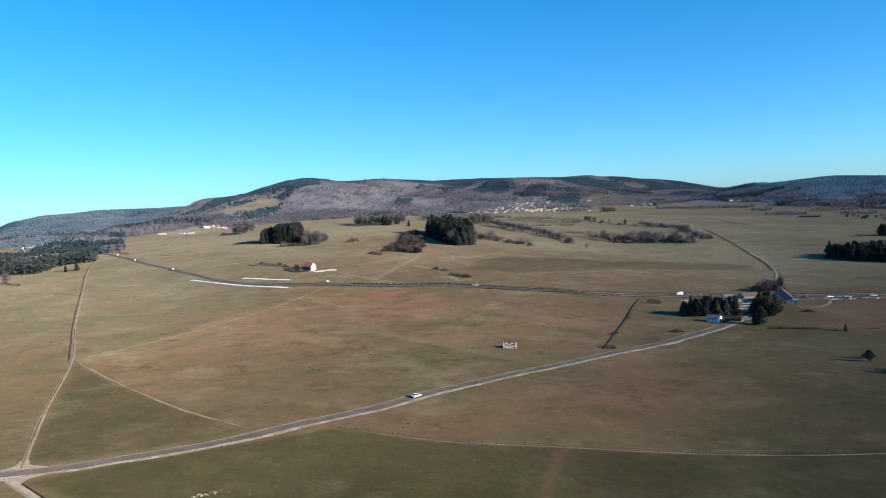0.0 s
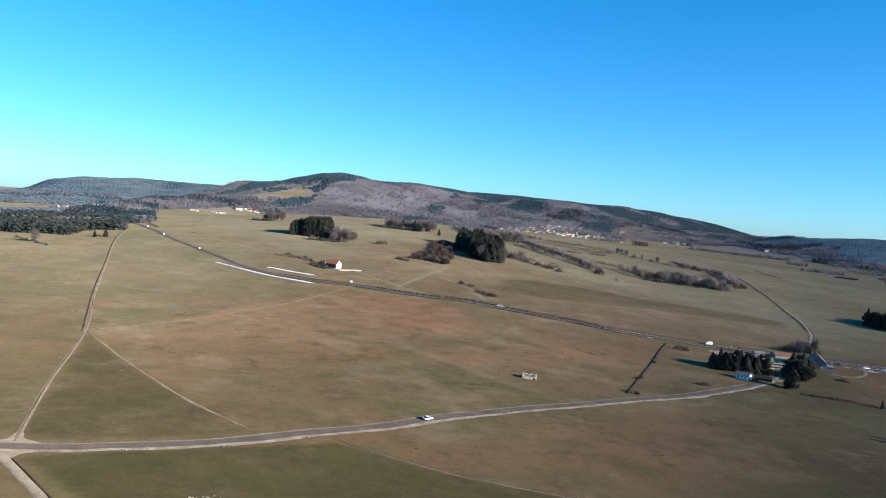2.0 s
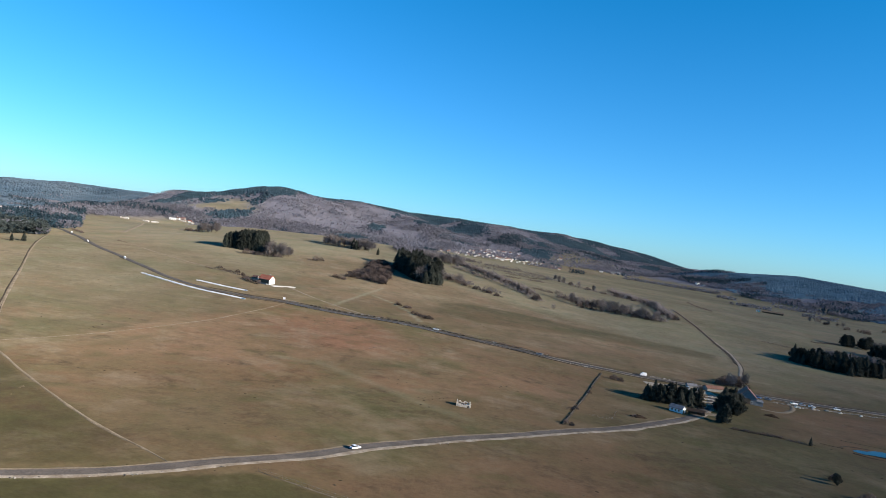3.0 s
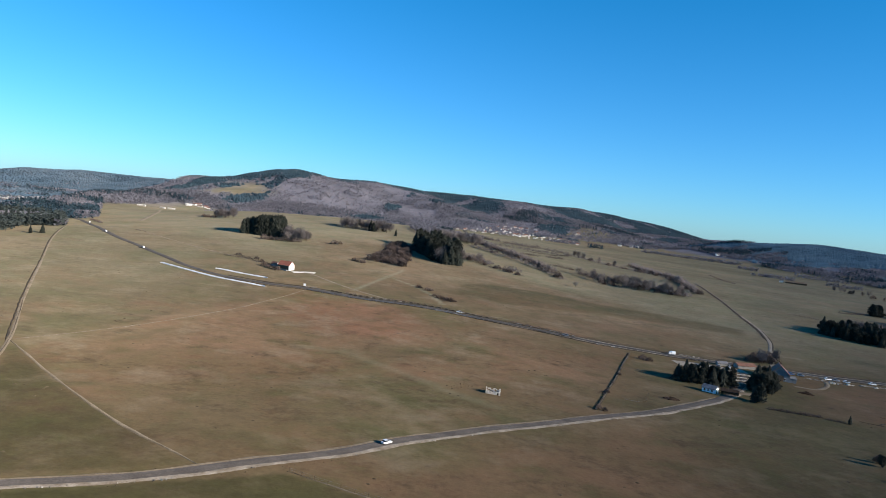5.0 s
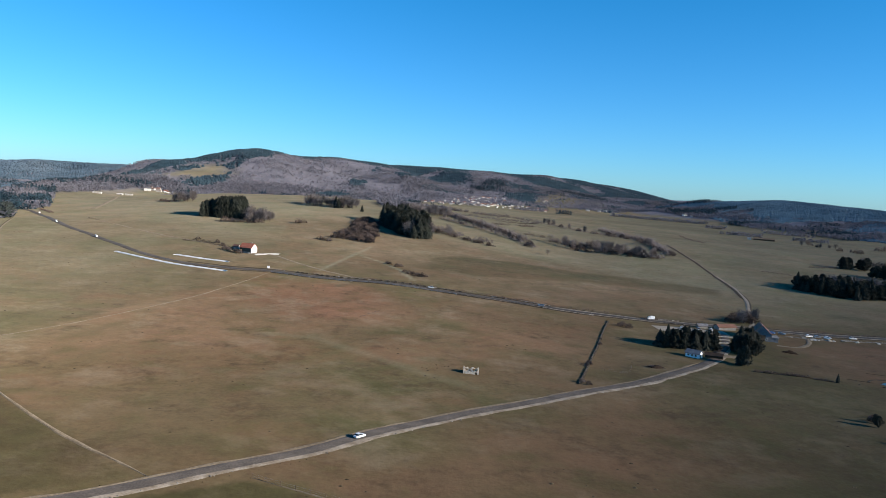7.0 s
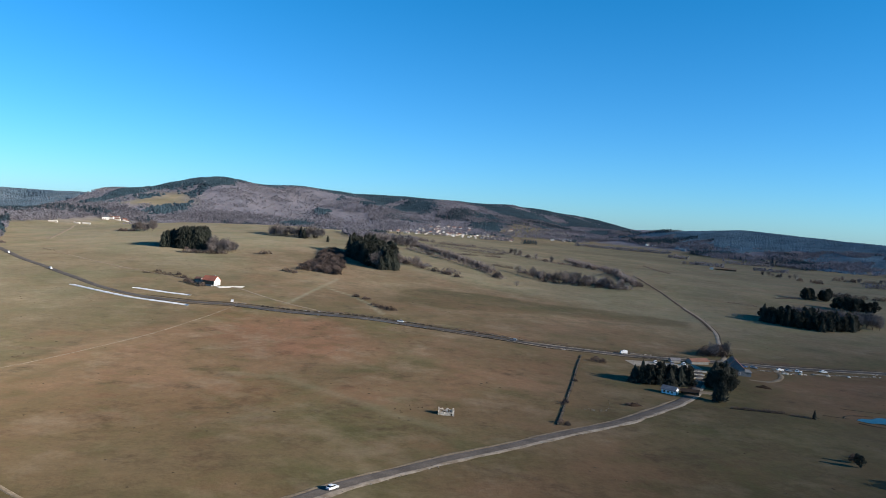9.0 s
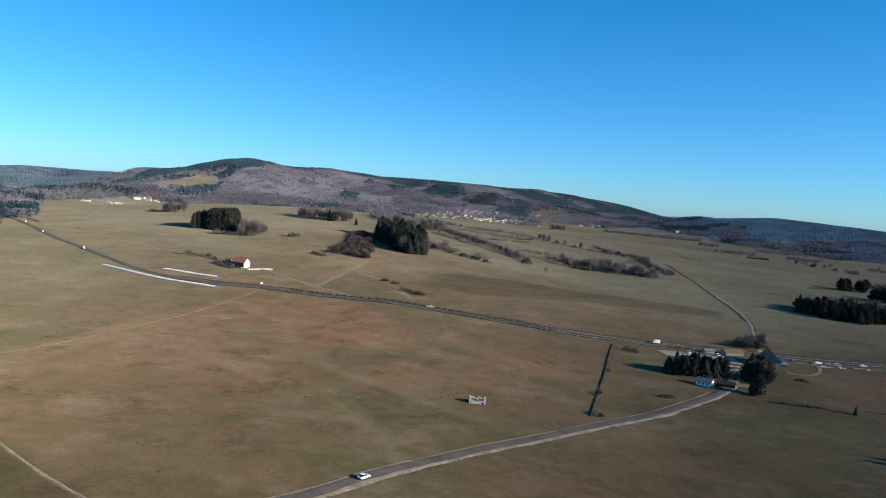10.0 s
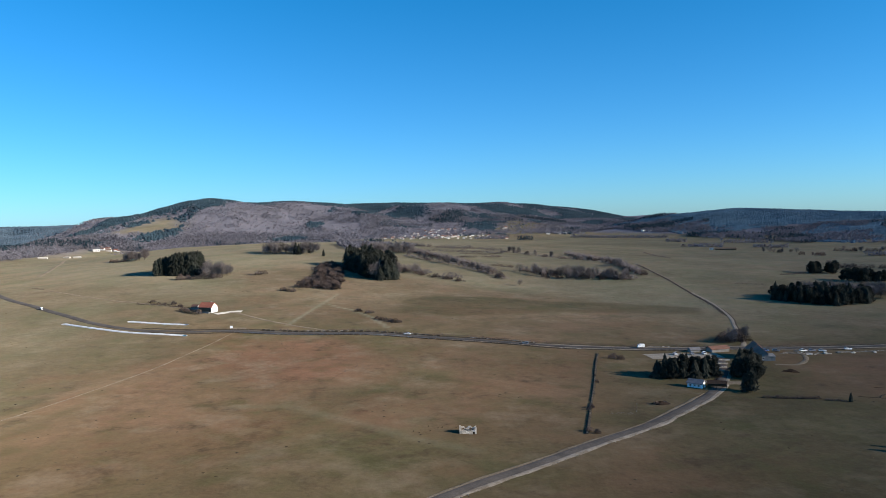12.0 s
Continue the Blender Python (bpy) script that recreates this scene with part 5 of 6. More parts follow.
for k in range(26):
    u = rng.uniform(0, 1)
    x, y = 246 + 92 * u + rng.normal(0, 2), 490.5 - 1.5 * u + rng.normal(0, 1.6)
    w = rng.uniform(0.5, 1.5)
    sh = Shape()
    for _ in range(3):
        sh.box(-w * rng.uniform(.5, 1), -w * .5, -0.2, w * rng.uniform(.3, 1), w * rng.uniform(.3, .6), w * rng.uniform(.3, .6), w * 0.12, rng.uniform(0, 3), (rng.uniform(-.5, .5), rng.uniform(-.5, .5)))
    solid("stone_block", sh, ROADSTONE if rng.uniform() < 0.5 else STONE, "pale broken stone blocks dumped beside the country road", "stone", "roadside stones", m=stand(x, y, 0, 0.0))

# pond at the pasture's edge, with dark banks
def flat_shape(corners, z, sub=3):
    p = smooth_line(corners + [corners[0]], 2.0)
    sh = Shape()
    sh.v = [(float(a), float(b), z) for a, b in p[:-1]]
    sh.f = [tuple(range(len(sh.v)))]
    return sh


POND = [(229, 386), (234, 389), (238, 388), (244, 391), (252, 388), (250, 381), (243, 378), (238, 380), (232, 381)]
solid("pond", flat_shape(POND, max(on_ground(*c) for c in POND) + 0.05), WATER, "small blue pond in the wet pasture", "pond", kind="structure")
ribbon("bank", [(224, 388), (231, 394), (243, 394)], 1.0, DITCH, "dark peaty bank of the pond", "bank", 0.25, 0, 0.5, 2.0, 31)
ribbon("bank", [(226, 380), (234, 374), (244, 373)], 0.8, DITCH, "dark peaty bank of the pond", "bank", 0.25, 0, 0.5, 2.0, 32)
ribbon("bank", [(216, 392), (222, 389), (226, 387)], 0.7, DITCH, "dark peaty runnel in the wet pasture", "bank", 0.1, 0, 0.5, 2.0, 33)
ribbon("bank", [(236, 408), (246, 405), (258, 402)], 0.8, DITCH, "dark peaty runnel in the wet pasture", "bank", 0.1, 0, 0.5, 2.0, 34)

# dry stone wall between the road and the lane, with shrubs on it
WALL_LINE = [(131, 503), (118, 468), (104, 428), (90, 390), (74, 346)]


def stone_wall(pts, name, label, high, material):
    line = smooth_line(pts, 0.9)
    sh = Shape()
    for i in range(len(line) - 1):
        p, q = line[i], line[i + 1]
        turn = math.atan2(q[1] - p[1], q[0] - p[0])
        z = on_ground(p[0], p[1]) - 0.2
        for row in range(2):
            h = high / 2 * rng.uniform(0.85, 1.15)
            if rng.uniform() < (0.96 if row == 0 else 0.8):
                zz = z + row * high / 2
                sh.box(-0.5, -0.35 + row * 0.06, zz, 0.5, 0.35 - row * 0.06, zz + h, 0.05, turn + rng.uniform(-.1, .1), tuple((p + q) / 2))
    return solid(name, sh, material, label, "wall", kind="structure")


stone_wall(WALL_LINE, "dry_stone_wall", "dark mossy dry stone wall across the pasture", 0.7, DARKSTONE)
ribbon("bank", WALL_LINE, 1.2, DITCH, "dark weedy bank under the dry stone wall", "bank", 0.12, 0, 0.3, 2.0, 37)
for x, y, s in ((106, 431, 0.45), (88, 384, 0.5), (86, 381, 0.4), (76, 349, 0.5), (78, 346, 0.45), (110, 445, 0.3), (97, 408, 0.3)):
    SHRUBS.plant(x, y, s, "dark shrub growing through the dry stone wall")

# wire fences: posts and wires
def fence(pts, gap, label, high=1.2):
    line = smooth_line(pts, gap)
    ob = thing("fence", pose(float(line[0][0]), float(line[0][1]), on_ground(*line[0])), label, "fence")
    base = ob.matrix_world.translation
    me = Shape().tube([(0, 0, -0.4), (0, 0, high)], [0.08, 0.07], 6).mesh("post", WOOD)
    tops = []
    for x, y in line:
        p = new("post", me)
        p.parent = ob
        p.location = (x - base.x + rng.uniform(-.05, .05), y - base.y, on_ground(x, y) - base.z)
        p.rotation_euler = (rng.uniform(-.06, .06), rng.uniform(-.06, .06), rng.uniform(0, 3))
        tops.append(Vector(p.location))
    for z in (0.55, 1.05):
        part("wire", Shape().tube([t + Vector((0, 0, z)) for t in tops], [0.012] * len(tops), 4, False), STEEL, ob, "thin steel wire")


fence([(92, 373), (102, 371), (109, 387)], 2.6, "low wire fence with timber posts on the pasture")
fence(LINE_C[:5], 4.0, "wire fence with timber posts along the greener field")

# guard rail above the country road
rail_line = smooth_line([(-88, 578), (-56, 569), (-20, 562), (14, 553), (40, 546)], 4.0)
rail = thing("guard_rail", pose(float(rail_line[0][0]), float(rail_line[0][1]), on_ground(*rail_line[0])), "grey steel guard rail along the country road", "guard rail")
rb = rail.matrix_world.translation
post_me = Shape().box(-0.1, -0.08, -0.4, 0.1, 0.08, 0.85).mesh("post", STEEL)
spots = []
for x, y in rail_line:
    p = new("post", post_me)
    p.parent = rail
    p.location = (x - rb.x, y - rb.y, on_ground(x, y) - rb.z)
    spots.append(Vector(p.location))
part("beam", Shape().tube([s + Vector((0, -0.12, 0.68)) for s in spots], [0.17] * len(spots), 6, False), STEEL, rail, "corrugated steel beam")

# low dark stone blocks guarding the road's far edge
block_me = Shape().box(-1.3, -0.45, -0.35, 1.3, 0.45, 0.85, 0.12).box(-0.9, -0.3, 0.85, 0.9, 0.3, 1.05, 0.08).mesh("guard_block", DARKSTONE)
guard_line = smooth_line([(-70, 583.5), (-56, 580), (-1, 568), (48, 554)], 4.8)
for p, q in zip(guard_line[:-1], guard_line[1:]):
    ob = new("guard_block", block_me)
    ob.matrix_world = stand(float(p[0]), float(p[1]), math.degrees(math.atan2(q[1] - p[1], q[0] - p[0])) + rng.uniform(-4, 4), 0.05)
    tagged(ob, "low dark mossy stone block guarding the country road", "guard block", "roadside guard blocks")

# pale boulders and sand in the dark field
stone_models = []
for k in range(4):
    bm = bmesh.new()
    bmesh.ops.create_icosphere(bm, subdivisions=2, radius=0.5)
    for v in bm.verts:
        v.co *= 1 + 0.35 * noise.noise(v.co * 2.1 + Vector((k * 7, 0, 0)))
        v.co.z *= 0.65
    me = bpy.data.meshes.new("boulder")
    bm.to_mesh(me)
    bm.free()
    me.materials.append(BOULDER)
    stone_models.append(me)
for i in range(64):
    u = rng.uniform(0, 1)
    if i < 30:
        x, y = -68 + 7 * u + rng.normal(0, 0.7), 172.5 + 5 * u + rng.normal(0, 0.9)
    elif i < 48:
        x, y = -63 + 4 * u + rng.normal(0, 0.6), 182 + 3 * u + rng.normal(0, 0.7)
    else:
        x, y = -60 + 11 * u + rng.normal(0, 1.0), 184.5 + rng.normal(0, 1.1)
    ob = new("boulder", stone_models[i % 4])
    s = rng.uniform(0.2, 0.75) if i < 48 else rng.uniform(0.12, 0.35)
    ob.matrix_world = scaled(pose(x, y, on_ground(x, y) + 0.06 * s, 0, 0, rng.uniform(0, 360)), s)
    tagged(ob, "pale limestone boulder lying in the dark field", "boulder", "field boulders")

# stones along the lane's verge
sh = Shape()
for x, y in smooth_line([(p[0] + 2.5, p[1] - 3.2) for p in NEAR_ROAD[1:14]], 1.1):
    if rng.uniform() < 0.72:
        continue
    x, y = x + rng.uniform(-.4, .4), y + rng.uniform(-.4, .4)
    s = rng.uniform(0.1, 0.28)
    sh.box(-s, -s * 0.8, -0.1, s, s * 0.8, s * 1.1, s * 0.3, rng.uniform(0, 3), (x, y))
    z = on_ground(x, y)
    sh.v[-8:] = [(a, b, c + z) for a, b, c in sh.v[-8:]]
solid("verge_stones", sh, ROADSTONE, "row of weathered stones edging the lane's verge", "stones", kind="stuff")

# dry stone walls in pieces beside the country road
def beside(line, off):
    p = smooth_line(line, 12.0)
    d = np.gradient(p, axis=0)
    d /= np.linalg.norm(d, axis=1)[:, None]
    return p + np.stack([d[:, 1], -d[:, 0]], 1) * off


for off, first in ((6.0, 2), (-5.2, 0)):
    side = beside(MAIN_ROAD[8:], off)
    k = first
    while k < len(side) - 3:
        n = int(rng.integers(2, 5))
        if not 190 < side[k][0] < 236:
            stone_wall([tuple(map(float, q)) for q in side[k:k + n]], "dry_stone_wall", "broken weathered dry stone wall beside the country road", rng.uniform(0.6, 1.0), ROADSTONE if rng.uniform() < 0.6 else DARKSTONE)
        k += n + int(rng.integers(0, 3))
for pts in ([(240, 494), (252, 492), (268, 491)], [(276, 492), (292, 491), (316, 489)]):
    stone_wall(pts, "dry_stone_wall", "low heap of pale stones beside the farm's parked cars", 0.8, ROADSTONE)


# ragged tufts along field edges and verges
def tuft_line(line, off, gap, spread, low, high, label, seed):
    r = np.random.default_rng(seed)
    sh = Shape()
    for x, y in smooth_line(line, gap):
        if r.uniform() < 0.35:
            continue
        x, y = x + off[0] + r.normal(0, spread), y + off[1] + r.normal(0, spread)
        s, z = r.uniform(low, high), on_ground(x, y)
        pts = [(x + s * r.uniform(0.6, 1.3) * math.cos(k * math.tau / 5), y + s * r.uniform(0.6, 1.3) * math.sin(k * math.tau / 5), z - 0.05) for k in range(5)]
        sh.add(pts + [(x + 0.2 * s, y, z + s * r.uniform(0.6, 1.1))], [(k, (k + 1) % 5, 5) for k in range(5)])
    return solid("grass_tufts", sh, TUSSOCK, label, "grass", kind="stuff")


tuft_line(NEAR_ROAD[1:15], (-1.4, 2.6), 1.6, 0.6, 0.12, 0.3, "rough dark grass along the lane's far edge", 91)
tuft_line(NEAR_ROAD[1:15], (2.6, -4.2), 1.8, 0.6, 0.12, 0.3, "rough dark grass along the lane's verge", 92)
tuft_line(LINE_C, (0, -0.8), 1.6, 0.5, 0.1, 0.3, "rough dark grass under the field fence", 93)
tuft_line([(8, 352), (20, 356), (34, 358), (44, 356)], (0, 4), 0.8, 3.0, 0.2, 0.5, "dark grass about the ruin", 96)

# dark grass tussocks on the pasture
def tussocks(count, seed):
    r = np.random.default_rng(seed)
    x, y = r.uniform(-330, 330, count), 150 + 700 * r.uniform(0, 1, count) ** 1.5
    clump = 0.5 + 0.5 * np.sin(x / 17 + 2 * np.sin(y / 23)) * np.sin(y / 13 + 1.5 * np.sin(x / 31))
    ok = r.uniform(0, 1, count) < clump ** 6
    for line, room in ((NEAR_ROAD, 8), (MAIN_ROAD, 9), (UP_TRACK, 4), (DOWN_TRACK, 4), (EAST_TRACK, 5), (HOUSE_DRIVE, 4)):
        ok &= along(x, y, line) > room
    ok &= inside(x, y, [(-112, 196), (-36, 236), (61, 205), (170, 206), (170, 60), (-66, 160)], 1) < 0.5
    x, y = x[ok], y[ok]
    z = height(x, y)
    sh = Shape()
    for px, py, pz in zip(x, y, z):
        s = r.uniform(0.3, 1.0)
        n = 5
        a0 = r.uniform(0, 6)
        pts = [(px + s * r.uniform(0.7, 1.2) * math.cos(a0 + k * math.tau / n), py + s * r.uniform(0.7, 1.2) * math.sin(a0 + k * math.tau / n), pz - 0.05) for k in range(n)]
        pts.append((px + s * 0.2, py, pz + s * r.uniform(0.14, 0.3)))
        sh.add(pts, [(k, (k + 1) % n, n) for k in range(n)])
    return solid("grass_tussocks", sh, TUSSOCK, "scattered dark grass tussocks on the pasture", "grass", kind="stuff")


tussocks(9000, 77)

# ---------------------------------------------------------------- vehicles
def wheel(parent, x, y, r, w):
    t = part("wheel", Shape().tube([(0, -w / 2, 0), (0, -w * .35, 0), (0, w * .35, 0), (0, w / 2, 0)], [r * .9, r, r, r * .9], 16), RUBBER, parent, "black tyre", True)
    t.location = (x, y, r)
    part("rim", Shape().tube([(0, -w * .53, 0), (0, w * .53, 0)], [r * .6, r * .6], 12), ALLOY, t, "dull metal rim")


def car(m, paint, label, group="", estate=False):
    ob = thing("car", m, label, "car", group)
    tail = 1.95 if estate else 1.75
    part("body", Shape().prism([(-2.1, .35), (-2.15, .62), (-2.05, .80), (-1.1, .92), (-.9, .95), (1.9, .98), (2.1, .90), (2.12, .40), (1.9, .25), (-1.9, .25)], -0.88, 0.88, 0.10), paint, ob)
    part("cabin", Shape().prism([(-1.05, .94), (-.35, 1.42), (tail - .45, 1.44), (tail, .96)], -0.78, 0.78, 0.16), GLASS, ob, "dark windows")
    part("roof", Shape().prism([(-.38, 1.41), (-.25, 1.48), (tail - .55, 1.50), (tail - .42, 1.43)], -0.70, 0.70, 0.05), paint, ob)
    for y in (-.78, .78):
        for x in (-1.32, 1.30):
            wheel(ob, x, y, .31, .2)
        part("headlight", Shape().box(-2.15, y * .82 - .16, .62, -2.02, y * .82 + .16, .76), LAMP_CLEAR, ob)
        part("tail_light", Shape().box(2.02, y * .88 - .1, .62, 2.14, y * .88 + .1, .88), LAMP_RED, ob)
        part("mirror", Shape().box(-.85, y * 1.18 - .08, .95, -.7, y * 1.18 + .08, 1.08), paint, ob)
    return ob


def truck(m, label, long=7.5):
    ob = thing("truck", m, label, "truck", "trucks on the road")
    part("cab", Shape().prism([(-long / 2, .5), (-long / 2, 1.6), (-long / 2 + .35, 2.6), (-long / 2 + 1.7, 2.7), (-long / 2 + 1.7, .5)], -1.15, 1.15, 0.06), CAR_WHITE, ob)
    part("windscreen", Shape().prism([(-long / 2 - .02, 1.62), (-long / 2 + .28, 2.45), (-long / 2 + .42, 2.45), (-long / 2 + .12, 1.62)], -1.0, 1.0), GLASS, ob, "dark windscreen")
    part("cargo_box", Shape().prism([(-long / 2 + 1.9, .9), (-long / 2 + 1.9, 3.3), (long / 2, 3.3), (long / 2, .9)], -1.24, 1.24, 0.02), BOARD_WHITE, ob)
    part("chassis", Shape().box(-long / 2 + .2, -.5, .55, long / 2 - .1, .5, .9), STEEL, ob)
    for x in (-long / 2 + .9, long / 2 - 1.3, long / 2 - 2.4):
        for y in (-1.02, 1.02):
            wheel(ob, x, y, .46, .3)
    return ob


def on_road(line, share, lift, side=0.0):
    """A pose on a road, a share of the way along it, heading along it."""
    p = smooth_line(line, 2.0)
    i = int(share * (len(p) - 2))
    d = p[i + 1] - p[i]
    n = np.array([d[1], -d[0]]) / np.linalg.norm(d)
    q = p[i] + n * side
    ahead = p[min(i + 3, len(p) - 1)]
    behind = p[max(i - 3, 0)]
    grade = math.degrees(math.atan2(on_ground(*ahead) - on_ground(*behind), np.linalg.norm(ahead - behind)))
    return pose(q[0], q[1], on_ground(*q) + lift, 0, -grade, math.degrees(math.atan2(d[1], d[0])))


def nearest_share(line, x, y):
    p = smooth_line(line, 2.0)
    return float(np.argmin(np.hypot(p[:, 0] - x, p[:, 1] - y)) / (len(p) - 2))


FACE = pose(0, 0, 0, 0, 0, 180)
car(scaled(on_road(NEAR_ROAD, nearest_share(NEAR_ROAD, -11, 269), 0.2, 0.9) @ FACE, 0.88), CAR_WHITE, "small white car driving along the asphalt lane")
truck(scaled(on_road(MAIN_ROAD, nearest_share(MAIN_ROAD, -390, 886), 0.28, -1.6), 0.55), "small white van on the country road over the saddle", 4.8)
truck(scaled(on_road(MAIN_ROAD, nearest_share(MAIN_ROAD, -321, 779), 0.28, 1.6) @ FACE, 0.55), "small white van on the country road over the saddle", 4.6)
truck(scaled(on_road(MAIN_ROAD, nearest_share(MAIN_ROAD, -249, 690), 0.28, 1.6) @ FACE, 0.55), "small white van on the country road over the saddle", 4.6)
car(on_road(MAIN_ROAD, nearest_share(MAIN_ROAD, 22, 557), 0.28, -1.5), CAR_WHITE, "white car on the country road beyond the pasture", "cars on the road")
truck(scaled(on_road(MAIN_ROAD, nearest_share(MAIN_ROAD, 164, 516), 0.28, -1.5), 0.75), "white van on the country road beside the farm yard", 5.6)
car(on_road(MAIN_ROAD, nearest_share(MAIN_ROAD, 96, 530), 0.28, 1.5), CAR_GREY, "grey car on the country road beyond the pasture", "cars on the road")
for x, y, paint, word in ((258, 499, CAR_WHITE, "white"), (263, 498, CAR_GREY, "grey"), (269, 497, CAR_WHITE, "white"), (241, 500, CAR_GREY, "grey"), (235, 501, CAR_BLUE, "dark blue"), (287, 499, CAR_WHITE, "white")):
    car(stand(x, y, rng.uniform(-15, 15) + 170, -0.05), paint, word + " car parked beside the country road at the farm", "parked cars")
for x, y, paint, word in ((176, 497, CAR_WHITE, "white"), (186, 496, CAR_GREY, "grey"), (194, 497, CAR_WHITE, "white")):
    car(stand(x, y, 82, -0.22), paint, word + " car parked in the gravel farm yard", "parked cars")

# ---------------------------------------------------------------- villages and far farms
def village_stock():
    out = []
    for long, deep, tall, roof, wall, tiles, word in ((12, 9, 5, 3.6, RENDER_WHITE, TILE_RED, "white house, red roof"), (14, 10, 5.5, 4, RENDER_CREAM, TILE_RED, "cream house, red roof"),
                                                       (11, 9, 4.5, 3.4, RENDER_WHITE, TILE_BROWN, "white house, brown roof"), (18, 11, 5, 3.2, RENDER_CREAM, TILE_BROWN, "cream farm building, brown roof"),
                                                       (13, 9, 5, 3.5, RENDER_WHITE, TILE_GREY, "white house, grey roof")):
        out.append((house("village_house", pose(0, 0, 0), long, deep, tall, roof, wall, tiles, word + " in the valley village", "house", windows=True, chimney=True, group="village houses"), word))
    return out


HOUSES, USED = village_stock(), set()


def settle_house(x, y, turn, size=1.0, where="in the valley village", group="village houses", pick=None):
    k = int(rng.integers(len(HOUSES))) if pick is None else pick
    ob, word = HOUSES[k]
    m = stand(x, y, turn, 0.3)
    if k in USED:
        got = copy_thing(ob, m)
    else:
        USED.add(k)
        got = ob
        got.matrix_basis = m
    got.scale = (size,) * 3
    return tagged(got, word + " " + where, "", group)


spots = []
for _ in range(900):
    u = rng.uniform(0, 1)
    x = 72 + 345 * u + rng.normal(0, 10)
    y = 2085 + 70 * u + rng.uniform(0, 1) ** 1.6 * (60 + 190 * math.exp(-((u - 0.62) / 0.3) ** 2))
    if all(math.hypot(x - a, y - b) > 14 for a, b in spots) and len(spots) < 84 and rng.uniform() < 0.6 + 0.4 * math.exp(-((u - 0.6) / 0.3) ** 2):
        spots.append((x, y))
for x, y in spots:
    settle_house(x, y, rng.choice((0, 20, 75, 100)) + rng.uniform(-12, 12), rng.uniform(0.46, 0.66))
for x, y in ((300, 2330), (330, 2350), (262, 2336), (470, 2420), (480, 2440)):
    settle_house(x, y, rng.uniform(0, 180), 0.65, "on the slope behind the village")
for x, y, s in ((598, 2359, 0.9), (640, 2380, 0.8), (664, 2398, 0.8), (925, 2400, 0.9), (940, 2380, 0.7)):
    settle_house(x, y, rng.uniform(-20, 20), s, "standing on the far flat", "far farms", 4)
for x, y, s, k in ((-562, 1778, 1.05, 4), (-556, 1800, 0.7, 2), (-547, 1806, 0.75, 1), (-540, 1790, 0.6, 3), (-527, 1796, 0.7, 0), (-520, 1790, 0.55, 2), (-566, 1812, 0.6, 1)):
    settle_house(x, y, rng.uniform(-30, 30), s, "of the hillside hamlet", "hillside hamlet", k)
for i in range(26):
    az = radians(-30.2 + 3.2 * rng.uniform(0, 1) ** 0.8)
    r = 3000 + rng.uniform(0, 200)
    settle_house(MIDDLE[0] + r * math.sin(az), MIDDLE[1] + r * math.cos(az), rng.uniform(0, 180), rng.uniform(0.9, 1.3), "in the far valley", "far valley village", 4)
for x, y, long, turn in ((-592, 1572, 16, 4), (-566, 1622, 11, -10), (-552, 1634, 14, 12)):
    house("field_shed", stand(x, y, turn, 0.3), long, 7, 2.2, 1.0, RENDER_CREAM, CONCRETE, "low pale field shed on the hillside pasture", "shed", windows=False, chimney=False, group="hillside sheds")
# long dark barn on the far flat
house("long_barn", stand(752, 1534, -24, 0.4), 40, 12, 3.4, 2.4, WOOD, WOOD, "long brown-roofed cattle barn on the far flat", "barn", windows=False, chimney=False)
house("silo_shed", stand(727, 1546, -24, 0.4), 7, 7, 3.4, 1.4, RENDER_WHITE, TILE_GREY, "white shed beside the long cattle barn", "shed", windows=False, chimney=False)

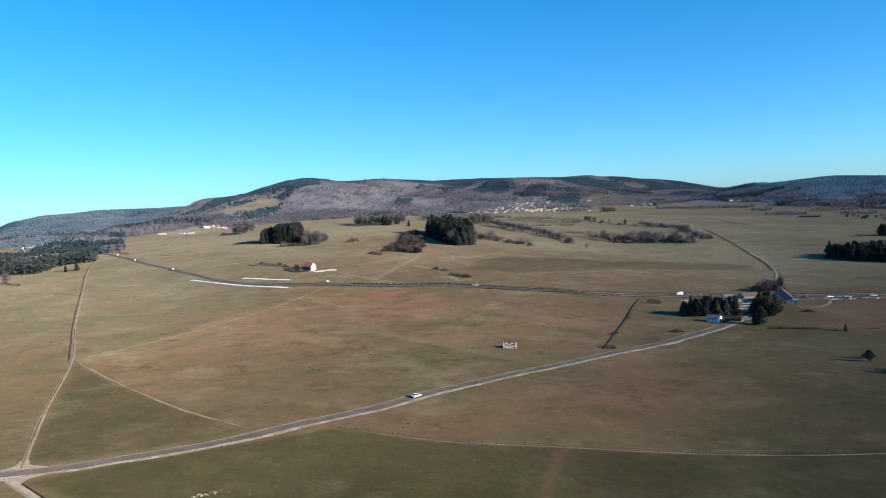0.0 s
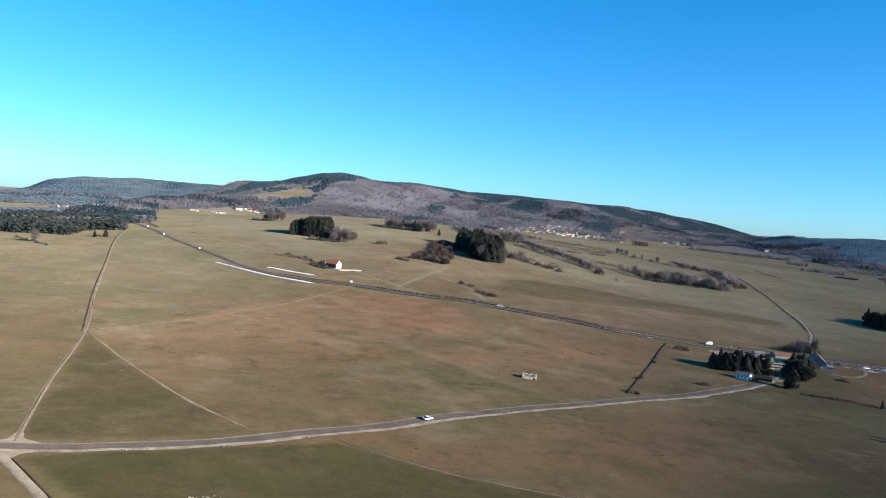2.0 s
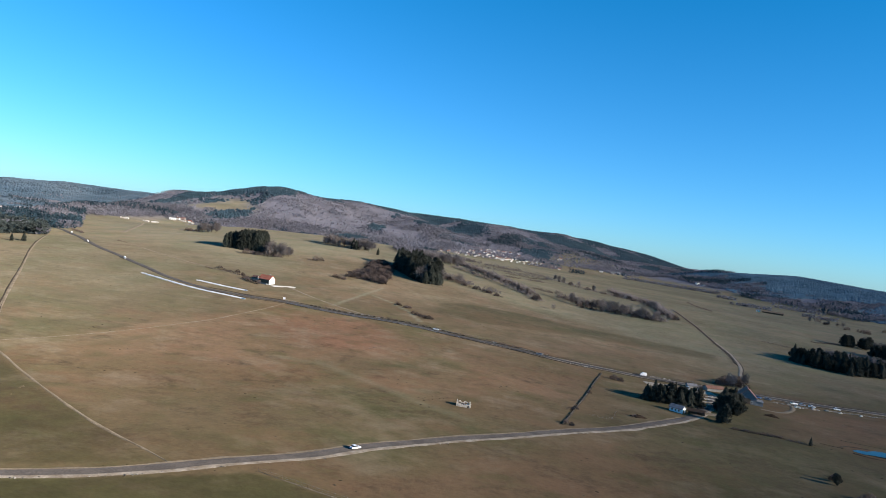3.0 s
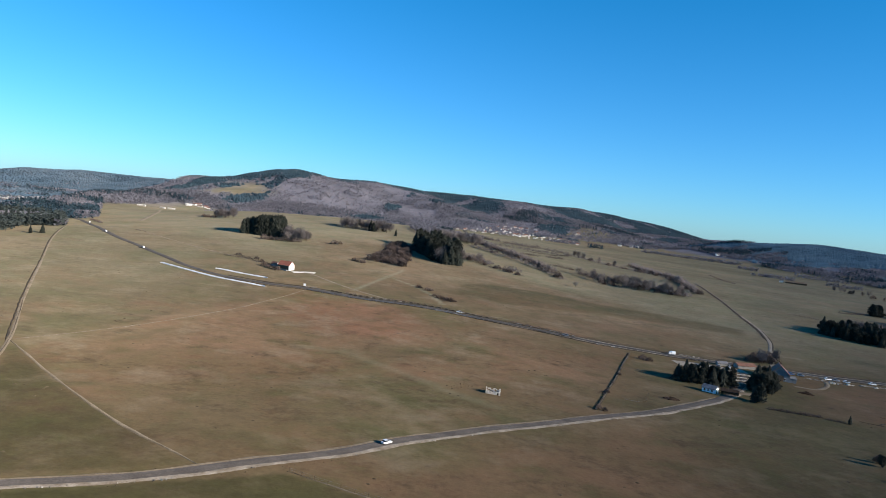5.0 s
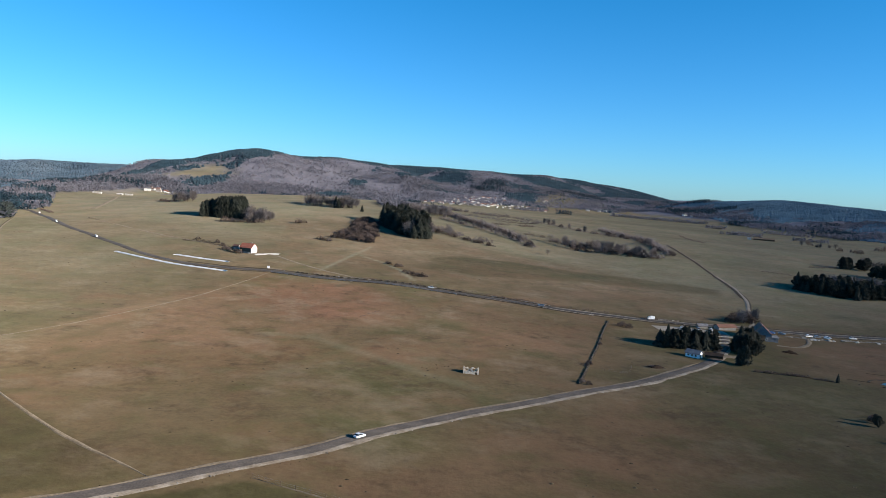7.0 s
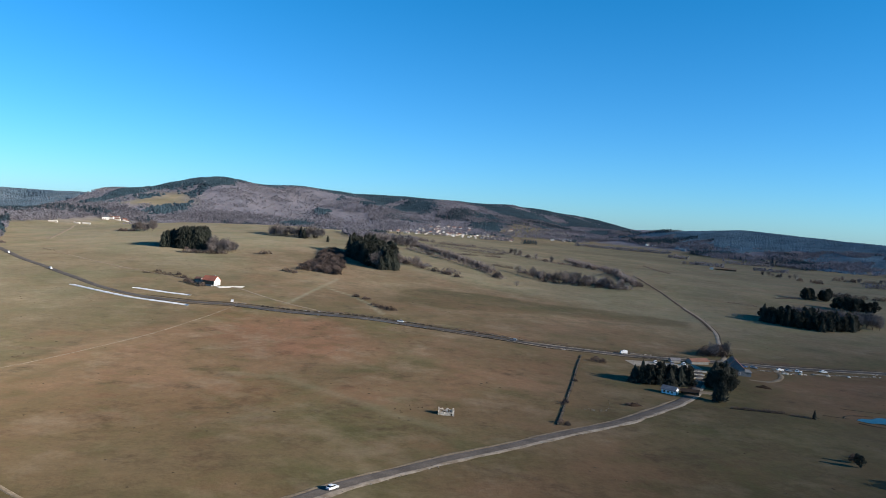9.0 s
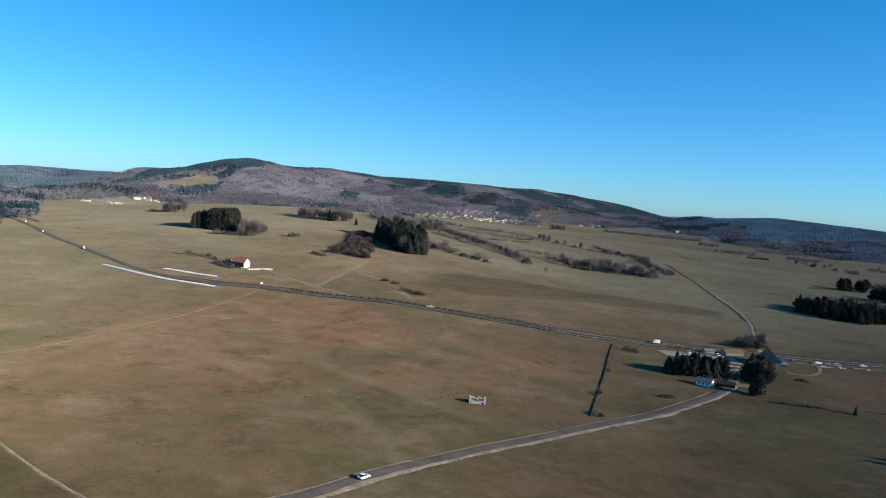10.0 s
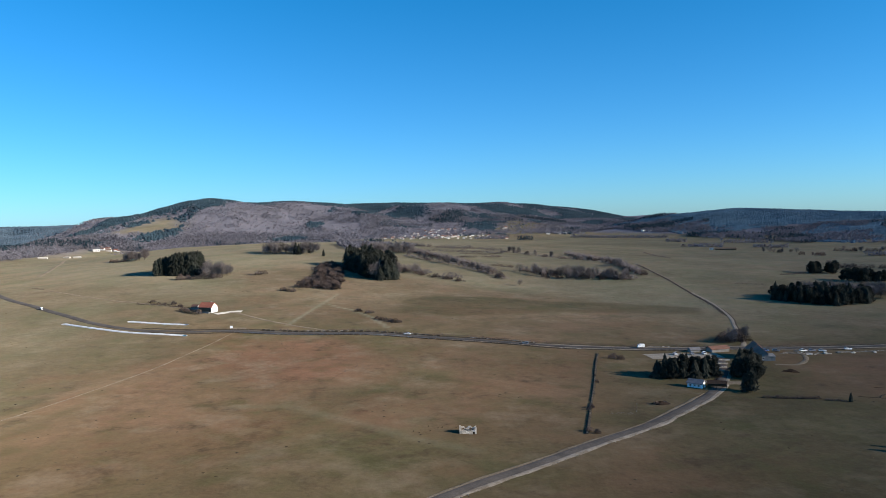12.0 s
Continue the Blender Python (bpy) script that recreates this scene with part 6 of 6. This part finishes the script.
# ---------------------------------------------------------------- woods on the hills


def crowns(name, places, sizes, talls, material, label, pointed=False, seed=5):
    """Many small rough crowns as one object."""
    r = np.random.default_rng(seed)
    n = len(places)
    if pointed:
        ring = np.array([[math.cos(k * math.tau / 6), math.sin(k * math.tau / 6)] for k in range(6)])
        unit = np.vstack([np.column_stack([ring * 0.9, np.full(6, 0.08)]), np.column_stack([ring * 0.62, np.full(6, 0.5)]), [[0, 0, 1.0]]])
        faces = [(k, (k + 1) % 6, 6 + (k + 1) % 6) for k in range(6)] + [(k, 6 + (k + 1) % 6, 6 + k) for k in range(6)] + [(6 + k, 6 + (k + 1) % 6, 12) for k in range(6)]
    else:
        bm = bmesh.new()
        bmesh.ops.create_icosphere(bm, subdivisions=1, radius=1.0)
        unit = np.array([v.co for v in bm.verts])
        unit[:, 2] = unit[:, 2] * 0.5 + 0.52
        faces = [tuple(v.index for v in f.verts) for f in bm.faces]
        bm.free()
    faces = np.array(faces)
    k = len(unit)
    turn = r.uniform(0, math.tau, n)
    c, s = np.cos(turn), np.sin(turn)
    rough = 1 + r.uniform(-0.2, 0.2, (n, k, 1)) * np.array([1, 1, 0.7])
    v = unit[None] * rough * np.stack([sizes, sizes, talls], 1)[:, None]
    v = np.stack([v[..., 0] * c[:, None] - v[..., 1] * s[:, None], v[..., 0] * s[:, None] + v[..., 1] * c[:, None], v[..., 2]], -1)
    z = height(places[:, 0], places[:, 1])
    v += np.column_stack([places, z - 0.6])[:, None]
    tri = (faces[None] + np.arange(n)[:, None, None] * k).reshape(-1, 3)
    me = bpy.data.meshes.new(name)
    me.vertices.add(n * k)
    me.vertices.foreach_set("co", v.ravel())
    me.loops.add(tri.size)
    me.loops.foreach_set("vertex_index", tri.ravel())
    me.polygons.add(len(tri))
    me.polygons.foreach_set("loop_start", np.arange(len(tri)) * 3)
    me.polygons.foreach_set("use_smooth", np.full(len(tri), not pointed))
    me.update()
    me.validate()
    me.materials.append(material)
    return tagged(new(name, me), label, "wood", kind="stuff")


def twig_crowns(name, places, sizes, talls, material, label, cone=False, seed=5, twigs=22):
    """Many crowns of loose twigs or boughs as one object."""
    r = np.random.default_rng(seed)
    n = len(places)
    u, a = r.uniform(0.06, 1.0, (n, twigs)), r.uniform(0, math.tau, (n, twigs))
    wide = (1 - u ** 1.4) if cone else np.sqrt(np.clip(1 - (2 * u - 1.05) ** 2, 0.05, 1))
    rad = wide * (r.uniform(0.55, 1.0, (n, twigs)) if cone else r.uniform(0.2, 1.0, (n, twigs)) ** 0.6) * sizes[:, None]
    z0 = height(places[:, 0], places[:, 1])
    out = np.stack([np.cos(a), np.sin(a), np.zeros_like(a)], -1)
    side = np.stack([-np.sin(a), np.cos(a), np.zeros_like(a)], -1)
    mid = np.stack([places[:, 0][:, None] + rad * out[..., 0], places[:, 1][:, None] + rad * out[..., 1], z0[:, None] + u * talls[:, None]], -1)
    long = (sizes[:, None] * r.uniform(0.22, 0.5, (n, twigs)))[..., None]
    d = out + r.normal(0, 0.5, (n, twigs, 3)) + np.array([0, 0, -0.5 if cone else 0.8])
    d /= np.linalg.norm(d, axis=-1)[..., None]
    w = (side + r.normal(0, 0.4, (n, twigs, 3))) * long * (0.65 if cone else 0.42)
    v = np.stack([mid - d * long, mid + w, mid + d * long, mid - w], 2).reshape(-1, 3)
    k = np.arange(n * twigs) * 4
    quads = np.stack([k, k + 1, k + 2, k + 3], 1)
    me = bpy.data.meshes.new(name)
    me.vertices.add(len(v))
    me.vertices.foreach_set("co", v.ravel())
    me.loops.add(quads.size)
    me.loops.foreach_set("vertex_index", quads.ravel())
    me.polygons.add(len(quads))
    me.polygons.foreach_set("loop_start", np.arange(len(quads)) * 4)
    me.update()
    me.validate()
    me.materials.append(material)
    return tagged(new(name, me), label, "wood", kind="stuff")


def patches(x, y, size, seed):
    """Smooth random patches, 0 to 1."""
    r = np.random.default_rng(seed)
    out = np.zeros(x.shape)
    for k in range(9):
        a, ph, f = r.uniform(0, math.tau), r.uniform(0, math.tau), (1 + 0.35 * k) / size
        out += np.sin((x * math.cos(a) + y * math.sin(a)) * f + ph) / (1 + 0.25 * k)
    return np.clip(0.5 + out / 5, 0, 1)


def hill_wood(ridge, gap, reach, spruce_share, seed, beyond=60):
    """Places for trees on one range of hills, on its near slope and just past its crest: bare ones and spruces."""
    breadth, c = ridge
    r = np.random.default_rng(seed)
    xs, ys = np.arange(c[:, 0].min() - 200, c[:, 0].max() + 200, gap), np.arange(c[:, 1].min() - breadth.max(), c[:, 1].max() + 100, gap)
    gx, gy = [g.ravel() + r.uniform(-.45, .45, g.size) * gap for g in np.meshgrid(xs, ys)]
    low = plain_height(gx, gy)
    lift, near = hill_lift(gx, gy, low, ridge)
    top = lift >= height(gx, gy) - low - 0.5
    az = np.degrees(np.arctan2(gx - MIDDLE[0], gy - MIDDLE[1]))
    caz = np.degrees(np.arctan2(c[:, 0] - MIDDLE[0], c[:, 1] - MIDDLE[1]))
    cr = np.interp(az, caz, np.hypot(c[:, 0] - MIDDLE[0], c[:, 1] - MIDDLE[1]))
    rr = np.hypot(gx - MIDDLE[0], gy - MIDDLE[1])
    ok = top & (lift > 3) & (near > reach + 0.10 * (patches(gx, gy, 120, seed) - 0.5)) & (rr < cr + beyond) & (np.abs(az) < 42)
    ok &= rr < 4880
    return gx[ok], gy[ok], near[ok], rr[ok] - cr[ok], r


gx, gy, near, past, r = hill_wood(RIDGES[1], 7.0, 0.20, 0.2, 21, 350)
keep = (past < 60) | (gx < -480)
gx, gy, near, past = gx[keep], gy[keep], near[keep], past[keep]
keep = (inside(gx, gy, CLEARING, 22) < 0.35 + 0.5 * patches(gx, gy, 9, 31)) & (inside(gx, gy, [(-113, 2260), (17, 2300), (-15, 2385), (-75, 2375)], 1) < 0.5)
keep &= inside(gx, gy, HAMLET, 1) < 0.5
keep &= ~((patches(gx, gy, 85, 8) > 0.72) & (near < 0.45) & (gx > -250) & (gx < 400))
gx, gy, near, past = gx[keep], gy[keep], near[keep], past[keep]
mix = r.uniform(-0.13, 0.13, gx.shape)
dark = (patches(gx, gy, 60, 4) + mix > 0.84) | ((near > 0.955) & (patches(gx, gy, 70, 6) + mix > 0.22)) | ((near > 0.88) & (patches(gx, gy, 95, 6) + mix > 0.52)) | ((gx > 60) & (patches(gx, gy, 110, 9) + mix > 0.62) & (near > 0.40)) | ((gx > 500) & (near > 0.6) & (patches(gx, gy, 90, 12) + mix > 0.4))
p = np.column_stack([gx, gy])
tufted = ~dark & (r.uniform(0, 1, gx.shape) < 0.20 + 0.75 * np.clip((patches(gx, gy, 34, 41) - 0.56) * 5, 0, 1) + 0.45 * np.clip((0.45 - near) * 4, 0, 1))
twig_crowns("beech_wood", p[tufted], r.uniform(4.0, 6.2, tufted.sum()), r.uniform(3.5, 6.5, tufted.sum()), HAZED_BEECH, "leafless grey-brown beech wood covering the long hill", seed=3, twigs=12)
crowns("spruce_wood", p[dark], r.uniform(5.4, 7.0, dark.sum()), r.uniform(5, 7.5, dark.sum()), HAZED_SPRUCEWOOD, "dark spruce wood on the crest of the long hill", True, seed=4)

gx, gy, near, past, r = hill_wood(RIDGES[3], 7.5, 0.08, 0.8, 22)
keep = ~((patches(gx, gy, 75, 18) > 0.66) & (near < 0.6))
gx, gy, near = gx[keep], gy[keep], near[keep]
dark = near + 0.5 * patches(gx, gy, 120, 14) + r.uniform(-0.12, 0.12, gx.shape) > 0.58
p = np.column_stack([gx, gy])
crowns("spruce_wood", p[dark], r.uniform(6.5, 8.0, dark.sum()), r.uniform(4.0, 6.0, dark.sum()), HAZED_FARSPRUCE, "dark spruce forest covering the far hill", True, seed=6)
thin = ~dark & (r.uniform(0, 1, gx.shape) < 0.5)
twig_crowns("beech_wood", p[thin], r.uniform(4.0, 6.2, thin.sum()), r.uniform(3.5, 6.5, thin.sum()), HAZED_BEECH, "leafless wood at the foot of the far hill", seed=7, twigs=12)

gx, gy, near, past, r = hill_wood(RIDGES[0], 11.0, 0.05, 0.6, 23)
keep = ~((patches(gx, gy, 160, 28) > 0.7) & (near < 0.4))
gx, gy, near = gx[keep], gy[keep], near[keep]
dark = patches(gx, gy, 200, 24) > 0.42
p = np.column_stack([gx, gy])
crowns("spruce_wood", p[dark], r.uniform(6, 8, dark.sum()), r.uniform(6, 8, dark.sum()), HAZED_FARWOOD, "far spruce forest on the ridge across the valley", True, seed=8)
crowns("beech_wood", p[~dark], r.uniform(7, 9, (~dark).sum()), r.uniform(5, 7, (~dark).sum()), HAZED_FARWOOD, "far leafless wood on the ridge across the valley", seed=9)


def low_wood(corners, gap, share, seed, label, thin=0.0, size=1.0):
    """A wood on low ground inside an outline."""
    r = np.random.default_rng(seed)
    x0, x1, y0, y1 = min(c[0] for c in corners), max(c[0] for c in corners), min(c[1] for c in corners), max(c[1] for c in corners)
    gx, gy = [g.ravel() + r.uniform(-.45, .45, g.size) * gap for g in np.meshgrid(np.arange(x0, x1, gap), np.arange(y0, y1, gap))]
    ok = (inside(gx, gy, corners, 1) > 0.5) & (patches(gx, gy, 55, seed) > thin)
    p = np.column_stack([gx[ok], gy[ok]])
    dark = patches(p[:, 0], p[:, 1], 60, seed + 50) + r.uniform(-0.15, 0.15, len(p)) < share
    if (~dark).sum():
        twig_crowns("beech_wood", p[~dark], size * r.uniform(3.4, 5.4, (~dark).sum()), size * r.uniform(6, 10, (~dark).sum()), HAZED_LOWWOOD, "leafless " + label, seed=seed)
    if dark.sum():
        # outlines reaching past y = 1000 take the haze-blue spruce colour
        twig_crowns("spruce_wood", p[dark], size * r.uniform(3.2, 4.8, dark.sum()), size * r.uniform(8, 13, dark.sum()), SADDLEWOOD if max(c[1] for c in corners) < 1000 else HAZED_SPRUCEWOOD, "dark spruce " + label, True, seed=seed, twigs=26)


low_wood([(-388, 715), (-402, 790), (-470, 830), (-600, 800), (-560, 700), (-440, 705)], 4.4, 0.8, 39, "wood on the saddle", 0.0, 0.9)
low_wood([(-374, 800), (-410, 880), (-442, 935), (-640, 950), (-600, 835), (-470, 838), (-407, 795)], 4.6, 0.75, 40, "wood on the saddle", 0.0, 1.0)
low_wood([(-600, 1800), (-445, 1900), (-290, 1890), (-240, 1700), (-70, 1750), (-50, 2120), (-300, 2080), (-440, 1990), (-540, 1935), (-700, 1950)], 6.5, 0.2, 41, "wood along the foot of the long hill", 0.36)
low_wood([(-500, 905), (-440, 905), (-425, 990), (-640, 1500), (-690, 1740), (-620, 1790), (-700, 1900), (-780, 1800), (-720, 1400), (-560, 1000)], 7, 0.55, 42, "wood falling away behind the saddle", 0.0)
low_wood([(-612, 1470), (-606, 1620), (-596, 1780), (-560, 1800), (-470, 1815), (-500, 1900), (-640, 1950), (-780, 1850), (-720, 1500), (-660, 1400)], 7, 0.15, 59, "wood about the hillside hamlet", 0.0, 1.1)
low_wood([(0, 2200), (230, 2400), (450, 2540), (1000, 2830), (1150, 3010), (900, 3050), (300, 2650), (-60, 2350)], 8, 0.25, 43, "wood behind the village", 0.45)
low_wood([(880, 2560), (930, 2365), (1018, 2150), (1100, 2300), (1200, 2500), (1100, 2900)], 7.5, 0.4, 44, "wood at the foot of the far hill", 0.4)
low_wood([(960, 2180), (1040, 1960), (1060, 1690), (1240, 1710), (1500, 1700), (1500, 2000), (1250, 2150), (1120, 2250)], 7.5, 0.3, 45, "wood on the far flat", 0.46)
low_wood([(60, 2100), (420, 2110), (450, 2260), (330, 2330), (220, 2280), (70, 2180)], 9, 0.1, 51, "trees among the village gardens", 0.62, 0.8)
low_wood([(430, 2040), (470, 2035), (475, 2060), (435, 2065)], 7, 0.9, 46, "copse on the far flat", 0.0)
low_wood([(80, 1290), (180, 1300), (230, 1420), (60, 1440)], 7, 0.2, 47, "wood across the far pasture", 0.5)
low_wood([(-20, 1220), (60, 1230), (40, 1420), (-40, 1460)], 7, 0.2, 48, "wood across the far pasture", 0.4)
low_wood([(-1350, 2700), (-1000, 2500), (-900, 2350), (-1100, 2300), (-1500, 2550)], 14, 0.4, 49, "wood on the valley floor", 0.4, 1.3)
low_wood([(-2400, 3300), (-1300, 3400), (-1000, 3200), (-1500, 3250), (-2300, 3000)], 15, 0.4, 50, "wood on the valley floor", 0.45, 1.3)
low_wood([(690, 1660), (900, 1560), (920, 1580), (710, 1690)], 7, 0.1, 52, "hedge across the far flat", 0.35, 0.9)
low_wood([(780, 1900), (1000, 1780), (1020, 1810), (800, 1930)], 8, 0.2, 53, "hedge across the far flat", 0.3, 1.0)
low_wood([(860, 1250), (1100, 1180), (1110, 1210), (870, 1275)], 7, 0.1, 54, "hedge across the far flat", 0.3, 0.9)
low_wood([(640, 2250), (900, 2150), (910, 2190), (650, 2290)], 8, 0.3, 55, "hedge across the far flat", 0.35, 1.0)
low_wood([(560, 2420), (900, 2560), (880, 2620), (540, 2460)], 8, 0.3, 56, "wood beyond the far flat", 0.3, 1.1)
low_wood([(-1900, 2750), (-1450, 2700), (-1300, 2800), (-1700, 2880)], 13, 0.3, 57, "trees on the valley floor", 0.45, 1.2)
low_wood([(-2300, 3050), (-1350, 3060), (-1300, 3130), (-2300, 3150)], 14, 0.3, 58, "trees on the valley floor", 0.4, 1.3)

# mixed wood over the far valley's floor behind the saddle, its blue standing in for haze
r = np.random.default_rng(61)
gx, gy = [g.ravel() + r.uniform(-.45, .45, g.size) * 17 for g in np.meshgrid(np.arange(-3300, -760, 17.0), np.arange(1900, 3700, 17.0))]
ok = (inside(gx, gy, [(-3300, 2300), (-1300, 1900), (-820, 2150), (-900, 2700), (-1300, 3300), (-2400, 3700), (-3300, 3400)], 1) > 0.5) & (patches(gx, gy, 140, 62) > 0.34)
ok &= np.abs(np.hypot(gx - MIDDLE[0], gy - MIDDLE[1]) - 3070) > 170
p = np.column_stack([gx[ok], gy[ok]])
crowns("haze_blue_valley_wood", p, r.uniform(9, 13, len(p)), r.uniform(5, 8, len(p)), HAZED_FARWOOD, "far mixed wood carrying haze blue over the valley floor", seed=63)
